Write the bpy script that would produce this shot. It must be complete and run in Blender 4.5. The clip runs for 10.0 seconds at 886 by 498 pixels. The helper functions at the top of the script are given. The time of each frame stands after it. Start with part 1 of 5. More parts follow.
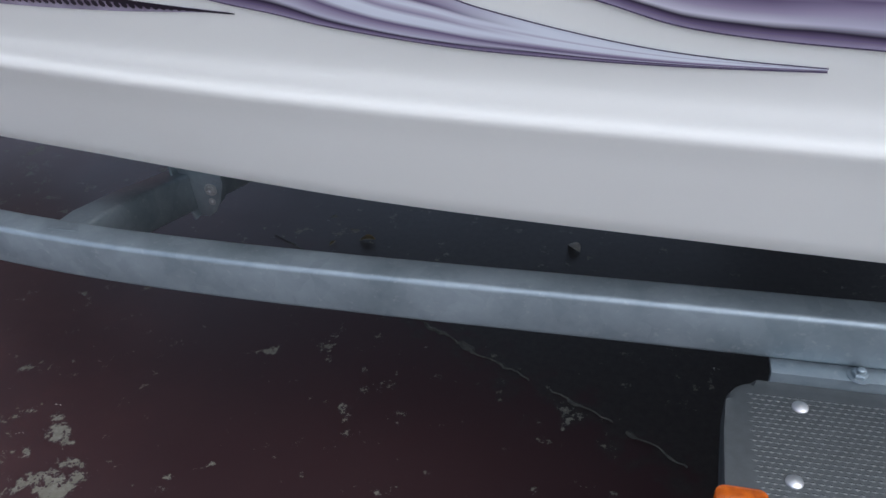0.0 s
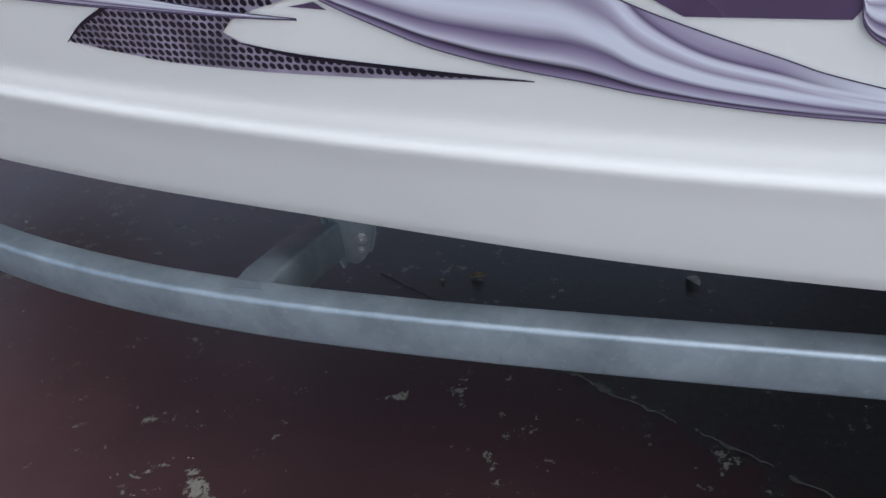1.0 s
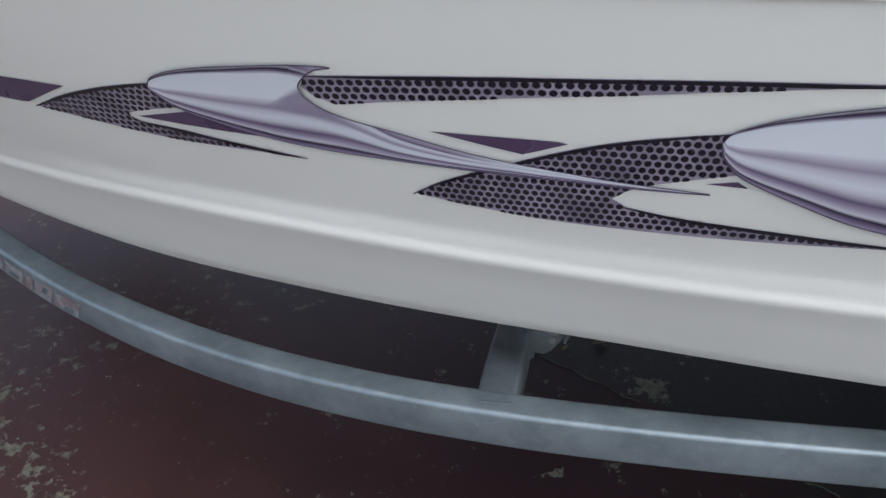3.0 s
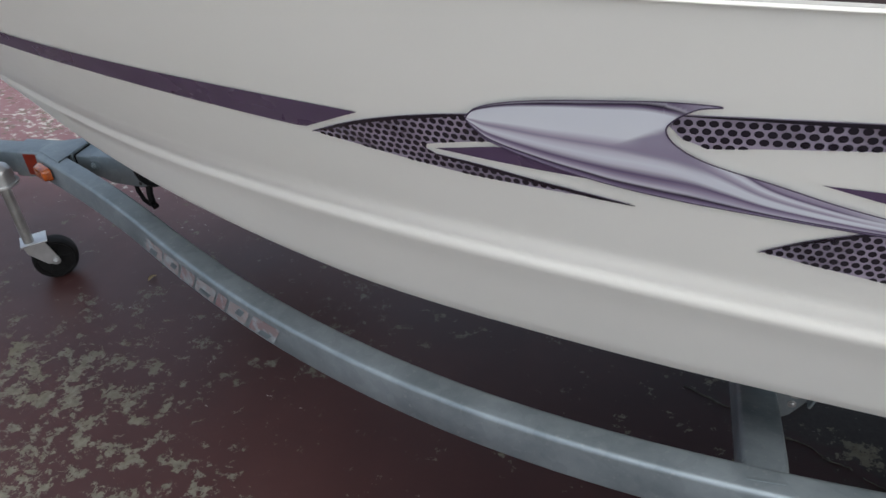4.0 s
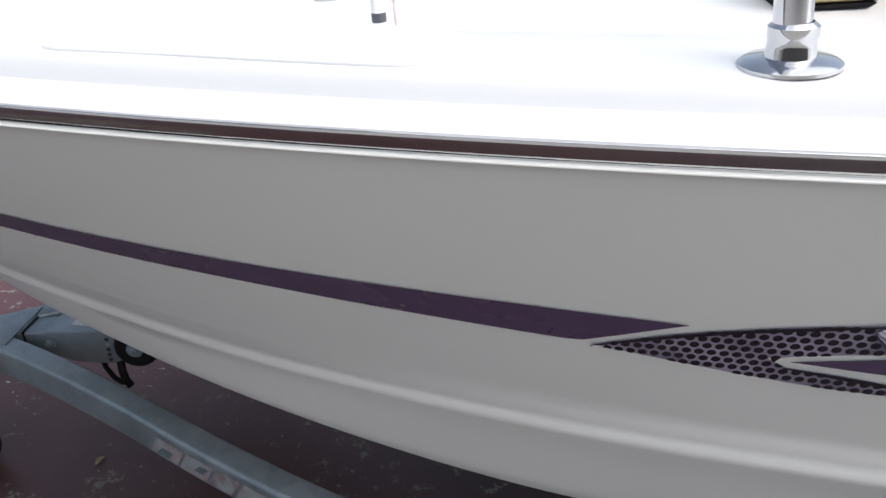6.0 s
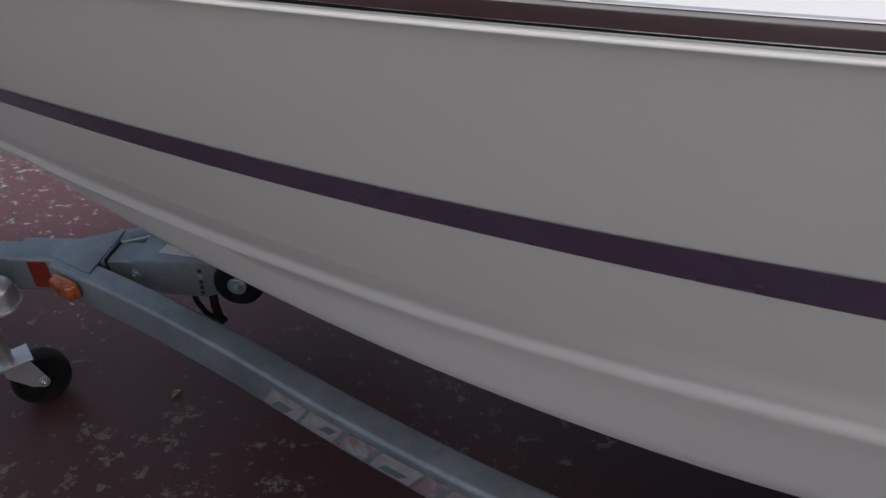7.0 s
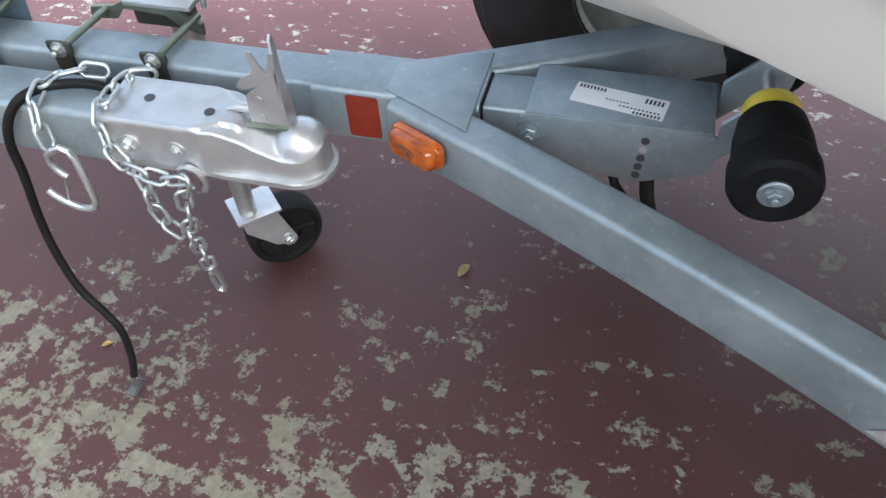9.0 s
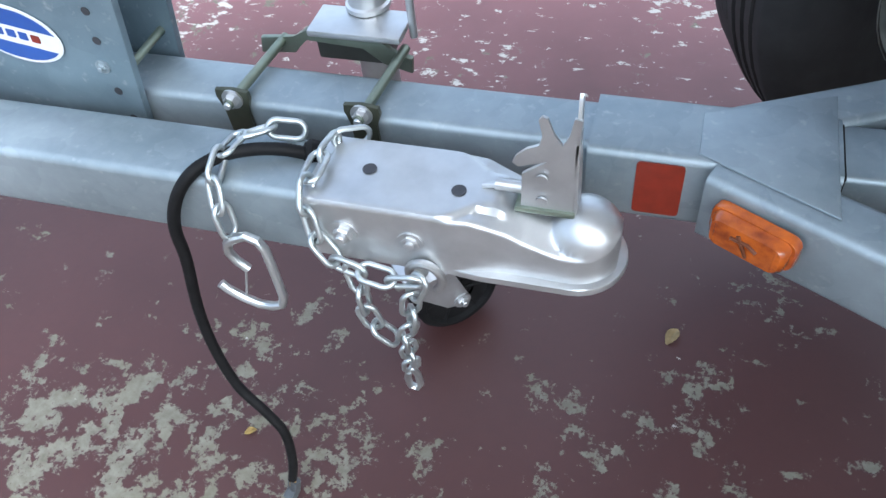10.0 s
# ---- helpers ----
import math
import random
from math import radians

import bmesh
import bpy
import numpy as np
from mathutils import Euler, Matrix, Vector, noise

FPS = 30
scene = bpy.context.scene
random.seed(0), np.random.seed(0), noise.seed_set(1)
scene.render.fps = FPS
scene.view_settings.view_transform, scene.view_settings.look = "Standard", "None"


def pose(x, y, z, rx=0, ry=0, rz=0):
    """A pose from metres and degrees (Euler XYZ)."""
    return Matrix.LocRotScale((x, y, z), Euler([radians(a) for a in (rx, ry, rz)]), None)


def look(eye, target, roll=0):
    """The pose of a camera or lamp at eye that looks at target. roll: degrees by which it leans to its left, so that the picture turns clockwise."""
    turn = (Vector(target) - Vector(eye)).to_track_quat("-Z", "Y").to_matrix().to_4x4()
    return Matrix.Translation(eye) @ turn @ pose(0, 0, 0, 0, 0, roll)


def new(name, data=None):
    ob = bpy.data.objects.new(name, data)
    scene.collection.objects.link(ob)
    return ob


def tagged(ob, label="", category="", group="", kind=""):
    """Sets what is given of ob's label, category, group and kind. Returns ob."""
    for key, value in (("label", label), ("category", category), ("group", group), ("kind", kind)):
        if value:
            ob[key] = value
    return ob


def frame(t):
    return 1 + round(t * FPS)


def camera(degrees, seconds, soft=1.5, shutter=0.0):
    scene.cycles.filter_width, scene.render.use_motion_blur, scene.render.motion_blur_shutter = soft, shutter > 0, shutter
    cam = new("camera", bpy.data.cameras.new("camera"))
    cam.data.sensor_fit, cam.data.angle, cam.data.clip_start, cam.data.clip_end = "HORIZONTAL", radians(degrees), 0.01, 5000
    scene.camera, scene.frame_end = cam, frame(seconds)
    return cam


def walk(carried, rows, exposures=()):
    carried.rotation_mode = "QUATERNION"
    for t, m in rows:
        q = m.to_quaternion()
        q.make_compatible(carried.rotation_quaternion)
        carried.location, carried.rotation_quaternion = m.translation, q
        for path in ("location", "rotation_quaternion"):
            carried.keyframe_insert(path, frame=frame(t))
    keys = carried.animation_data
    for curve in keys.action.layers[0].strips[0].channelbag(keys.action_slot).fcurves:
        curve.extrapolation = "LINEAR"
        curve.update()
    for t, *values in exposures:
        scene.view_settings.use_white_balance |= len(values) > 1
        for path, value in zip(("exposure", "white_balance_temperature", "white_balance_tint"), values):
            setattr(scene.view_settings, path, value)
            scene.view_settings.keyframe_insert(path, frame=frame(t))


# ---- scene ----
cam = camera(58.0, 10.0)

# seconds, eye, yaw, pitch, roll
PATH = [
    (0, 0.0253, 0.0178, 1.2756, 13.598, -36.446, 4.109),
    (0.5, -0.1489, 0.0071, 1.2944, 12.853, -36.417, 4.455),
    (1, -0.2761, 0.0124, 1.3250, 12.899, -35.400, 5.211),
    (1.5, -0.3956, 0.1032, 1.3726, 13.007, -35.994, 5.673),
    (2, -0.4751, 0.1148, 1.4120, 13.819, -35.026, 4.912),
    (2.5, -0.5988, 0.0764, 1.4542, 10.977, -35.228, 4.476),
    (3, -0.7170, 0.0086, 1.4991, 10.040, -35.009, 4.260),
    (3.2, -0.7620, -0.0080, 1.5069, 11.184, -34.366, 4.200),
    (4.3, -1.0898, 0.1100, 1.4814, 17.241, -33.524, 5.343),
    (4.5, -1.1485, 0.1264, 1.4787, 16.930, -34.117, 4.966),
    (5, -1.2467, 0.1607, 1.4856, 12.257, -32.828, 4.678),
    (5.2, -1.3095, 0.1581, 1.5078, 9.174, -31.432, 4.089),
    (6.3, -1.5096, 0.2939, 1.5216, 5.010, -27.658, 4.374),
    (6.5, -1.5582, 0.3335, 1.5118, 5.977, -28.137, 3.953),
    (7, -1.7068, 0.4139, 1.4545, 7.336, -33.500, 3.501),
    (7.5, -1.9410, 0.4955, 1.4023, 6.534, -37.511, 3.231),
    (8, -2.1001, 0.6204, 1.3268, 9.218, -41.675, 2.356),
    (8.5, -2.2500, 0.7835, 1.2489, 13.067, -45.697, 2.446),
    (9, -2.4312, 0.9057, 1.1891, 14.724, -48.499, 2.787),
    (9.5, -2.6197, 0.9917, 1.1334, 15.029, -49.038, 3.084),
    (10, -2.7588, 1.1003, 1.0907, 16.041, -49.689, 5.191),
]
walk(cam, [(t, pose(x, y, z, 90 + p, r, w)) for t, x, y, z, w, p, r in PATH], [
    (0, 0.90, 5830, 11), (1.5, 0.99, 5850, 10), (3, 0.77, 6080, 8), (4.5, 0.96, 6520, 8), (5.2, 1.10, 6520, 9), (6.3, 0.12, 6250, 12), (7, -0.13, 6400, 15),
    (7.5, 0.83, 6360, 9), (8, 1.32, 6400, 9), (8.5, 1.60, 6380, 8), (9, 2.02, 6350, 6), (9.5, 2.16, 6060, 5), (10, 2.02, 5860, 5)])

# ---- daylight: a bright hazy sky ----
world = bpy.data.worlds.new("hazy_sky")
scene.world = world
world.use_nodes = True
wn, wl = world.node_tree.nodes, world.node_tree.links
sky = wn.new("ShaderNodeTexSky")
sky.sky_type, sky.sun_disc = "NISHITA", False
sky.sun_elevation, sky.sun_rotation = radians(52), radians(118)
sky.air_density, sky.dust_density, sky.ozone_density = 1.0, 3.5, 1.2
haze = wn.new("ShaderNodeHueSaturation")
haze.inputs["Saturation"].default_value = 0.6
wl.new(sky.outputs[0], haze.inputs["Color"])
wl.new(haze.outputs[0], wn["Background"].inputs[0])
wn["Background"].inputs[1].default_value = 0.15
sun = new("sun", bpy.data.lights.new("sun", "SUN"))
sun.data.energy, sun.data.angle, sun.data.color = 1.5, radians(110), (1.0, 0.97, 0.93)
sun.matrix_world = look((3.1, -1.65, 4.5), (0, 0, 0))

# ---- materials ----


def principled(name, colour, rough, metal=0.0, coat=0.0):
    m = bpy.data.materials.new(name)
    m.use_nodes = True
    b = m.node_tree.nodes["Principled BSDF"]
    b.inputs["Base Color"].default_value = (*colour, 1)
    b.inputs["Roughness"].default_value = rough
    b.inputs["Metallic"].default_value = metal
    b.inputs["Coat Weight"].default_value = coat
    return m, m.node_tree.nodes, m.node_tree.links, b


def noise_tex(nodes, links, scale, detail=4.0, rough=0.55, coord=None):
    n = nodes.new("ShaderNodeTexNoise")
    n.inputs["Scale"].default_value, n.inputs["Detail"].default_value, n.inputs["Roughness"].default_value = scale, detail, rough
    if coord is None:
        coord = nodes.new("ShaderNodeTexCoord").outputs["Object"]
    links.new(coord, n.inputs["Vector"])
    return n.outputs["Fac"]


def ramp(nodes, links, fac, stops):
    r = nodes.new("ShaderNodeValToRGB")
    e = r.color_ramp.elements
    while len(e) < len(stops):
        e.new(0.5)
    for k, (p, c) in zip(e, stops):
        k.position, k.color = p, (*c, 1) if len(c) == 3 else c
    links.new(fac, r.inputs["Fac"])
    return r.outputs["Color"]


def calc(nodes, links, op, a, b=None, c=None):
    n = nodes.new("ShaderNodeMath")
    n.operation = op
    for i, v in enumerate((a, b, c)):
        if v is None:
            continue
        if isinstance(v, (int, float)):
            n.inputs[i].default_value = v
        else:
            links.new(v, n.inputs[i])
    return n.outputs[0]


def blend(nodes, links, fac, a, b):
    n = nodes.new("ShaderNodeMix")
    n.data_type = "RGBA"
    for s, v in ((0, fac), (6, a), (7, b)):
        if isinstance(v, (int, float)):
            n.inputs[s].default_value = v
        elif isinstance(v, tuple):
            n.inputs[s].default_value = (*v, 1)
        else:
            links.new(v, n.inputs[s])
    return n.outputs[2]


def bump(nodes, links, b, height, strength, distance=0.002):
    n = nodes.new("ShaderNodeBump")
    n.inputs["Strength"].default_value, n.inputs["Distance"].default_value = strength, distance
    links.new(height, n.inputs["Height"])
    links.new(n.outputs[0], b.inputs["Normal"])


def mat_gelcoat(name, a, c):
    m, n, l, b = principled(name, a, 0.36, 0.0, 0.0)
    f = noise_tex(n, l, 1.7, 3)
    l.new(ramp(n, l, f, [(0.3, a), (0.7, c)]), b.inputs["Base Color"])
    g = noise_tex(n, l, 40.0, 3)
    l.new(ramp(n, l, g, [(0.3, (0.31,) * 3), (0.75, (0.42,) * 3)]), b.inputs["Roughness"])
    bump(n, l, b, noise_tex(n, l, 5.0, 2), 0.06, 0.004)
    return m


def mat_galvanised(name, dark, light, rough=0.42, metal=0.75):
    m, n, l, b = principled(name, light, rough, metal)
    co = n.new("ShaderNodeTexCoord").outputs["Object"]
    v = n.new("ShaderNodeTexVoronoi")
    v.inputs["Scale"].default_value = 38.0
    warp = n.new("ShaderNodeTexNoise")
    warp.inputs["Scale"].default_value = 14.0
    l.new(co, warp.inputs["Vector"])
    mixv = n.new("ShaderNodeVectorMath")
    mixv.operation = "MULTIPLY_ADD"
    mixv.inputs[1].default_value = (0.06, 0.06, 0.06)
    l.new(warp.outputs["Color"], mixv.inputs[0])
    l.new(co, mixv.inputs[2])
    l.new(mixv.outputs[0], v.inputs["Vector"])
    hue = n.new("ShaderNodeSeparateColor")
    l.new(v.outputs["Color"], hue.inputs[0])
    cloud = noise_tex(n, l, 6.0, 6, 0.65, co)
    spangle = calc(n, l, "MULTIPLY_ADD", hue.outputs[0], 0.09, cloud)
    wide = noise_tex(n, l, 2.2, 4, 0.6, co)
    spangle = calc(n, l, "MULTIPLY_ADD", wide, 0.22, calc(n, l, "ADD", spangle, -0.11))
    col = ramp(n, l, spangle, [(0.28, dark), (0.78, light)])
    streak = noise_tex(n, l, 90.0, 2, 0.6, co)
    col = blend(n, l, ramp(n, l, streak, [(0.62, (0, 0, 0)), (0.78, (0.35,) * 3)]), col, (0.46, 0.48, 0.49))
    l.new(col, b.inputs["Base Color"])
    l.new(ramp(n, l, spangle, [(0.3, (rough - 0.1,) * 3), (0.9, (rough + 0.15,) * 3)]), b.inputs["Roughness"])
    bump(n, l, b, cloud, 0.12, 0.002)
    return m


def mat_plain(name, colour, rough, metal=0.0, vary=0.25, scale=30.0, coat=0.0, relief=0.08):
    m, n, l, b = principled(name, colour, rough, metal, coat)
    f = noise_tex(n, l, scale, 5)
    lo = tuple(c * (1 - vary) for c in colour)
    hi = tuple(min(1, c * (1 + vary)) for c in colour)
    l.new(ramp(n, l, f, [(0.3, lo), (0.7, hi)]), b.inputs["Base Color"])
    l.new(ramp(n, l, noise_tex(n, l, scale * 0.4, 3), [(0.3, (max(0.03, rough - 0.08),) * 3), (0.7, (min(1, rough + 0.08),) * 3)]), b.inputs["Roughness"])
    bump(n, l, b, f, relief, 0.001)
    return m


GELCOAT = mat_gelcoat("cream_gelcoat", (0.785, 0.777, 0.720), (0.82, 0.812, 0.762))
DECK_WHITE = mat_gelcoat("white_gelcoat", (0.80, 0.80, 0.79), (0.83, 0.83, 0.82))
GALV = mat_galvanised("galvanised_steel", (0.156, 0.195, 0.217), (0.350, 0.403, 0.430), 0.50, 0.68)
PLATE_GALV = mat_galvanised("blue_grey_galvanised_plate", (0.105, 0.150, 0.185), (0.20, 0.265, 0.305), 0.45, 0.5)
ZINC = mat_plain("bright_zinc_plate", (0.49, 0.50, 0.505), 0.40, 0.85, 0.12, 25.0)
CHAIN_ZINC = mat_plain("chain_zinc_plate", (0.47, 0.505, 0.51), 0.40, 0.9, 0.15, 40.0)
YELLOW_ZINC = mat_plain("yellow_zinc_plate", (0.19, 0.22, 0.175), 0.42, 0.8, 0.2, 30.0)
CHROME = mat_plain("polished_stainless", (0.60, 0.605, 0.615), 0.07, 1.0, 0.04, 60.0, 0, 0.01)
RUBBER = mat_plain("black_rubber", (0.006, 0.006, 0.0065), 0.68, 0.0, 0.4, 40.0)
RED_TAPE = mat_plain("red_reflective_tape", (0.17, 0.016, 0.006), 0.35, 0.0, 0.15, 60.0)
PURPLE = mat_plain("purple_vinyl", (0.092, 0.06, 0.115), 0.3, 0.0, 0.08, 20.0, 0.3, 0.01)
DARK_VINYL = mat_plain("dark_vinyl", (0.012, 0.010, 0.018), 0.3, 0.0, 0.1, 20.0, 0.3, 0.01)
MESH_VINYL = mat_plain("lilac_mesh_vinyl", (0.33, 0.29, 0.37), 0.3, 0.0, 0.35, 22.0, 0.3, 0.01)
WHITE_PAPER = mat_plain("white_label_paper", (0.60, 0.61, 0.61), 0.5, 0.0, 0.05, 50.0)
INK_AND_HOLE_BLACK = mat_plain("ink_and_hole_black", (0.03, 0.03, 0.035), 0.5, 0.0, 0.1, 50.0)
CABLE_BLACK = mat_plain("black_cable_sheath", (0.006, 0.006, 0.0065), 0.62, 0.0, 0.3, 60.0)
YELLOW = mat_plain("yellow_rubber", (0.55, 0.42, 0.03), 0.5, 0.0, 0.15, 40.0)


def mat_amber():
    m, n, l, b = principled("amber_lens", (0.75, 0.17, 0.008), 0.16, 0.0, 0.6)
    f = noise_tex(n, l, 55.0, 4)
    l.new(ramp(n, l, f, [(0.3, (0.19, 0.03, 0.004)), (0.7, (0.50, 0.11, 0.007))]), b.inputs["Base Color"])
    return m


AMBER = mat_amber()
for dull in (RUBBER, CABLE_BLACK):
    dull.node_tree.nodes["Principled BSDF"].inputs["Specular IOR Level"].default_value = 0.16


def mat_floor():
    m, n, l, b = principled("peeling_red_floor_paint", (0.16, 0.065, 0.075), 0.5)
    co = n.new("ShaderNodeTexCoord").outputs["Object"]
    sep = n.new("ShaderNodeSeparateXYZ")
    l.new(co, sep.inputs[0])

    def spot(x, y, r, k):
        v = n.new("ShaderNodeVectorMath")
        v.operation = "DISTANCE"
        v.inputs[1].default_value = (x, y, 0)
        l.new(co, v.inputs[0])
        r_ = n.new("ShaderNodeMapRange")
        r_.interpolation_type = "SMOOTHSTEP"
        r_.inputs[1].default_value, r_.inputs[2].default_value = r * 0.25, r
        r_.inputs[3].default_value, r_.inputs[4].default_value = k, 0
        l.new(v.outputs["Value"], r_.inputs[0])
        return r_.outputs[0]

    dens = None
    for s in ((-2.74, 1.52, 0.30, 0.074), (-2.48, 1.60, 0.24, 0.072), (-2.92, 1.42, 0.34, 0.082), (-2.70, 1.18, 0.78, 0.105), (-3.42, 1.28, 0.72, 0.112), (-2.5, 0.85, 0.85, 0.105), (-3.5, 0.5, 1.2, 0.1),
              (-1.35, 0.55, 0.75, 0.012), (-1.9, 1.95, 0.8, 0.035), (-1.2, 1.5, 0.9, 0.012), (-2.55, 2.0, 0.3, 0.03), (-4.2, 3.6, 2.2, 0.05),
              (-2.56, 1.96, 0.10, 0.09), (-2.64, 1.80, 0.07, 0.10), (-3.37, 1.73, 0.09, 0.09), (-2.84, 1.69, 0.10, 0.09), (-2.64, 1.71, 0.09, 0.09), (-2.51, 1.60, 0.10, 0.10), (-2.10, 2.13, 0.12, 0.09),
              (-1.94, 1.93, 0.10, 0.09), (-2.02, 2.05, 0.06, 0.09), (-1.55, 1.14, 0.06, 0.09), (-1.54, 1.30, 0.05, 0.09), (-1.12, 1.53, 0.06, 0.09), (-0.58, 1.53, 0.10, 0.10), (-1.07, 0.80, 0.09, 0.09), (-1.15, 0.92, 0.05, 0.09), (-0.06, 1.12, 0.14, 0.05)):
        d = spot(*s)
        dens = d if dens is None else calc(n, l, "MAXIMUM", dens, d)
    stain_ = noise_tex(n, l, 2.1, 5, 0.6, co)
    big = noise_tex(n, l, 16.0, 10, 0.60, co)
    mid = noise_tex(n, l, 55.0, 8, 0.66, co)
    fine = noise_tex(n, l, 170.0, 6, 0.7, co)
    patch = calc(n, l, "MULTIPLY_ADD", fine, 0.17, calc(n, l, "MULTIPLY_ADD", mid, 0.37, calc(n, l, "MULTIPLY", big, 0.58)))
    peel = calc(n, l, "ADD", patch, calc(n, l, "ADD", dens, calc(n, l, "MULTIPLY_ADD", stain_, 0.2, -0.105)))
    peel_mask = n.new("ShaderNodeMapRange")
    peel_mask.inputs[1].default_value, peel_mask.inputs[2].default_value = 0.660, 0.682
    l.new(peel, peel_mask.inputs[0])
    # small flecks of bare concrete beyond the tongue
    st = n.new("ShaderNodeMapping")
    st.inputs["Scale"].default_value = (1.0, 1.6, 1.0)
    l.new(co, st.inputs["Vector"])
    fleck = noise_tex(n, l, 20.0, 10, 0.70, st.outputs[0])
    far_ = n.new("ShaderNodeMapRange")
    far_.interpolation_type = "SMOOTHSTEP"
    far_.inputs[1].default_value, far_.inputs[2].default_value, far_.inputs[3].default_value, far_.inputs[4].default_value = 1.85, 2.60, 0.0, 0.112
    l.new(sep.outputs[1], far_.inputs[0])
    fl = calc(n, l, "ADD", fleck, calc(n, l, "MULTIPLY_ADD", stain_, 0.30, far_.outputs[0]))
    fl_mask = n.new("ShaderNodeMapRange")
    fl_mask.inputs[1].default_value, fl_mask.inputs[2].default_value = 0.836, 0.852
    l.new(fl, fl_mask.inputs[0])
    mask = calc(n, l, "MAXIMUM", peel_mask.outputs[0], fl_mask.outputs[0])
    paint = ramp(n, l, noise_tex(n, l, 2.3, 6, 0.6, co), [(0.3, (0.036, 0.0150, 0.0144)), (0.7, (0.053, 0.0222, 0.0212))])
    scuff = noise_tex(n, l, 60.0, 6, 0.7, co)
    paint = blend(n, l, ramp(n, l, scuff, [(0.5, (0, 0, 0)), (0.8, (0.35,) * 3)]), paint, (0.034, 0.016, 0.019))
    # pinker, lighter paint on the far side carries its stronger daylight in the colour
    far_light = n.new("ShaderNodeMapRange")
    far_light.interpolation_type = "SMOOTHSTEP"
    far_light.inputs[1].default_value, far_light.inputs[2].default_value, far_light.inputs[3].default_value, far_light.inputs[4].default_value = 2.0, 2.9, 0.0, 0.85
    l.new(calc(n, l, "ADD", sep.outputs[1], calc(n, l, "MULTIPLY_ADD", stain_, 0.8, -0.4)), far_light.inputs[0])
    paint = blend(n, l, far_light.outputs[0], paint, (0.150, 0.068, 0.073))
    # darker paint further aft: the shade there is put into the colour
    aft_shade = n.new("ShaderNodeMapRange")
    aft_shade.interpolation_type = "SMOOTHSTEP"
    aft_shade.inputs[1].default_value, aft_shade.inputs[2].default_value, aft_shade.inputs[3].default_value, aft_shade.inputs[4].default_value = -1.9, -0.8, 0.0, 0.80
    l.new(calc(n, l, "ADD", sep.outputs[0], calc(n, l, "MULTIPLY_ADD", noise_tex(n, l, 3.2, 5, 0.6, co), 1.2, -0.6)), aft_shade.inputs[0])
    paint = blend(n, l, aft_shade.outputs[0], paint, (0.017, 0.0075, 0.009))
    # aft of the crack the floor turns near black along a ragged edge
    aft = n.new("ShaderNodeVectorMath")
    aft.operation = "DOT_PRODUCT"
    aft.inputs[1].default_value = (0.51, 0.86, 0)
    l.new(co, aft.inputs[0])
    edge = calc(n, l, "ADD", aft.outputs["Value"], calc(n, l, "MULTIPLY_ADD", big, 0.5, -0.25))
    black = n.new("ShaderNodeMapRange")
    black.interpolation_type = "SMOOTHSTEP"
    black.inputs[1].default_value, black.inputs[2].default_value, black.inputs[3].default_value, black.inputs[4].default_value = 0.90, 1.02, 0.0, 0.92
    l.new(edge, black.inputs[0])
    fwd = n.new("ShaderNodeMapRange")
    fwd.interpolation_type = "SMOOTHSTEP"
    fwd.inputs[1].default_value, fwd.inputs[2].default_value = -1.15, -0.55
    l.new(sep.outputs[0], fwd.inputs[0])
    near_black = ramp(n, l, scuff, [(0.3, (0.011, 0.0095, 0.0088)), (0.75, (0.027, 0.0245, 0.0225))])
    paint = blend(n, l, calc(n, l, "MULTIPLY", black.outputs[0], fwd.outputs[0]), paint, near_black)
    stain = noise_tex(n, l, 4.5, 7, 0.65, co)
    conc = ramp(n, l, noise_tex(n, l, 45.0, 6, 0.7, co), [(0.25, (0.078, 0.074, 0.056)), (0.75, (0.160, 0.153, 0.125))])
    conc = blend(n, l, ramp(n, l, stain, [(0.45, (0, 0, 0)), (0.7, (0.6,) * 3)]), conc, (0.10, 0.092, 0.062))
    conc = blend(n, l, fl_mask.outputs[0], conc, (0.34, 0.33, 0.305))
    # unseen pale concrete behind the camera, added to bounce light onto the hull
    bounce_ground = n.new("ShaderNodeMapRange")
    bounce_ground.inputs[1].default_value, bounce_ground.inputs[2].default_value, bounce_ground.inputs[3].default_value, bounce_ground.inputs[4].default_value = -1.25, -1.20, 1.0, 0.0
    l.new(calc(n, l, "ADD", sep.outputs[1], calc(n, l, "MULTIPLY_ADD", big, 0.06, -0.03)), bounce_ground.inputs[0])
    bare = ramp(n, l, stain, [(0.3, (0.42, 0.405, 0.375)), (0.7, (0.52, 0.505, 0.465))])
    l.new(blend(n, l, bounce_ground.outputs[0], blend(n, l, mask, paint, conc), bare), b.inputs["Base Color"])
    l.new(ramp(n, l, calc(n, l, "MULTIPLY_ADD", mask, 0.4, calc(n, l, "MULTIPLY", stain, 0.5)), [(0.15, (0.40,) * 3), (0.42, (0.52,) * 3), (0.6, (0.9,) * 3)]), b.inputs["Roughness"])
    b.inputs["Specular IOR Level"].default_value = 0.34
    h = calc(n, l, "MULTIPLY_ADD", mask, -1.0, calc(n, l, "MULTIPLY", scuff, 0.25))
    bump(n, l, b, h, 0.5, 0.0012)
    return m


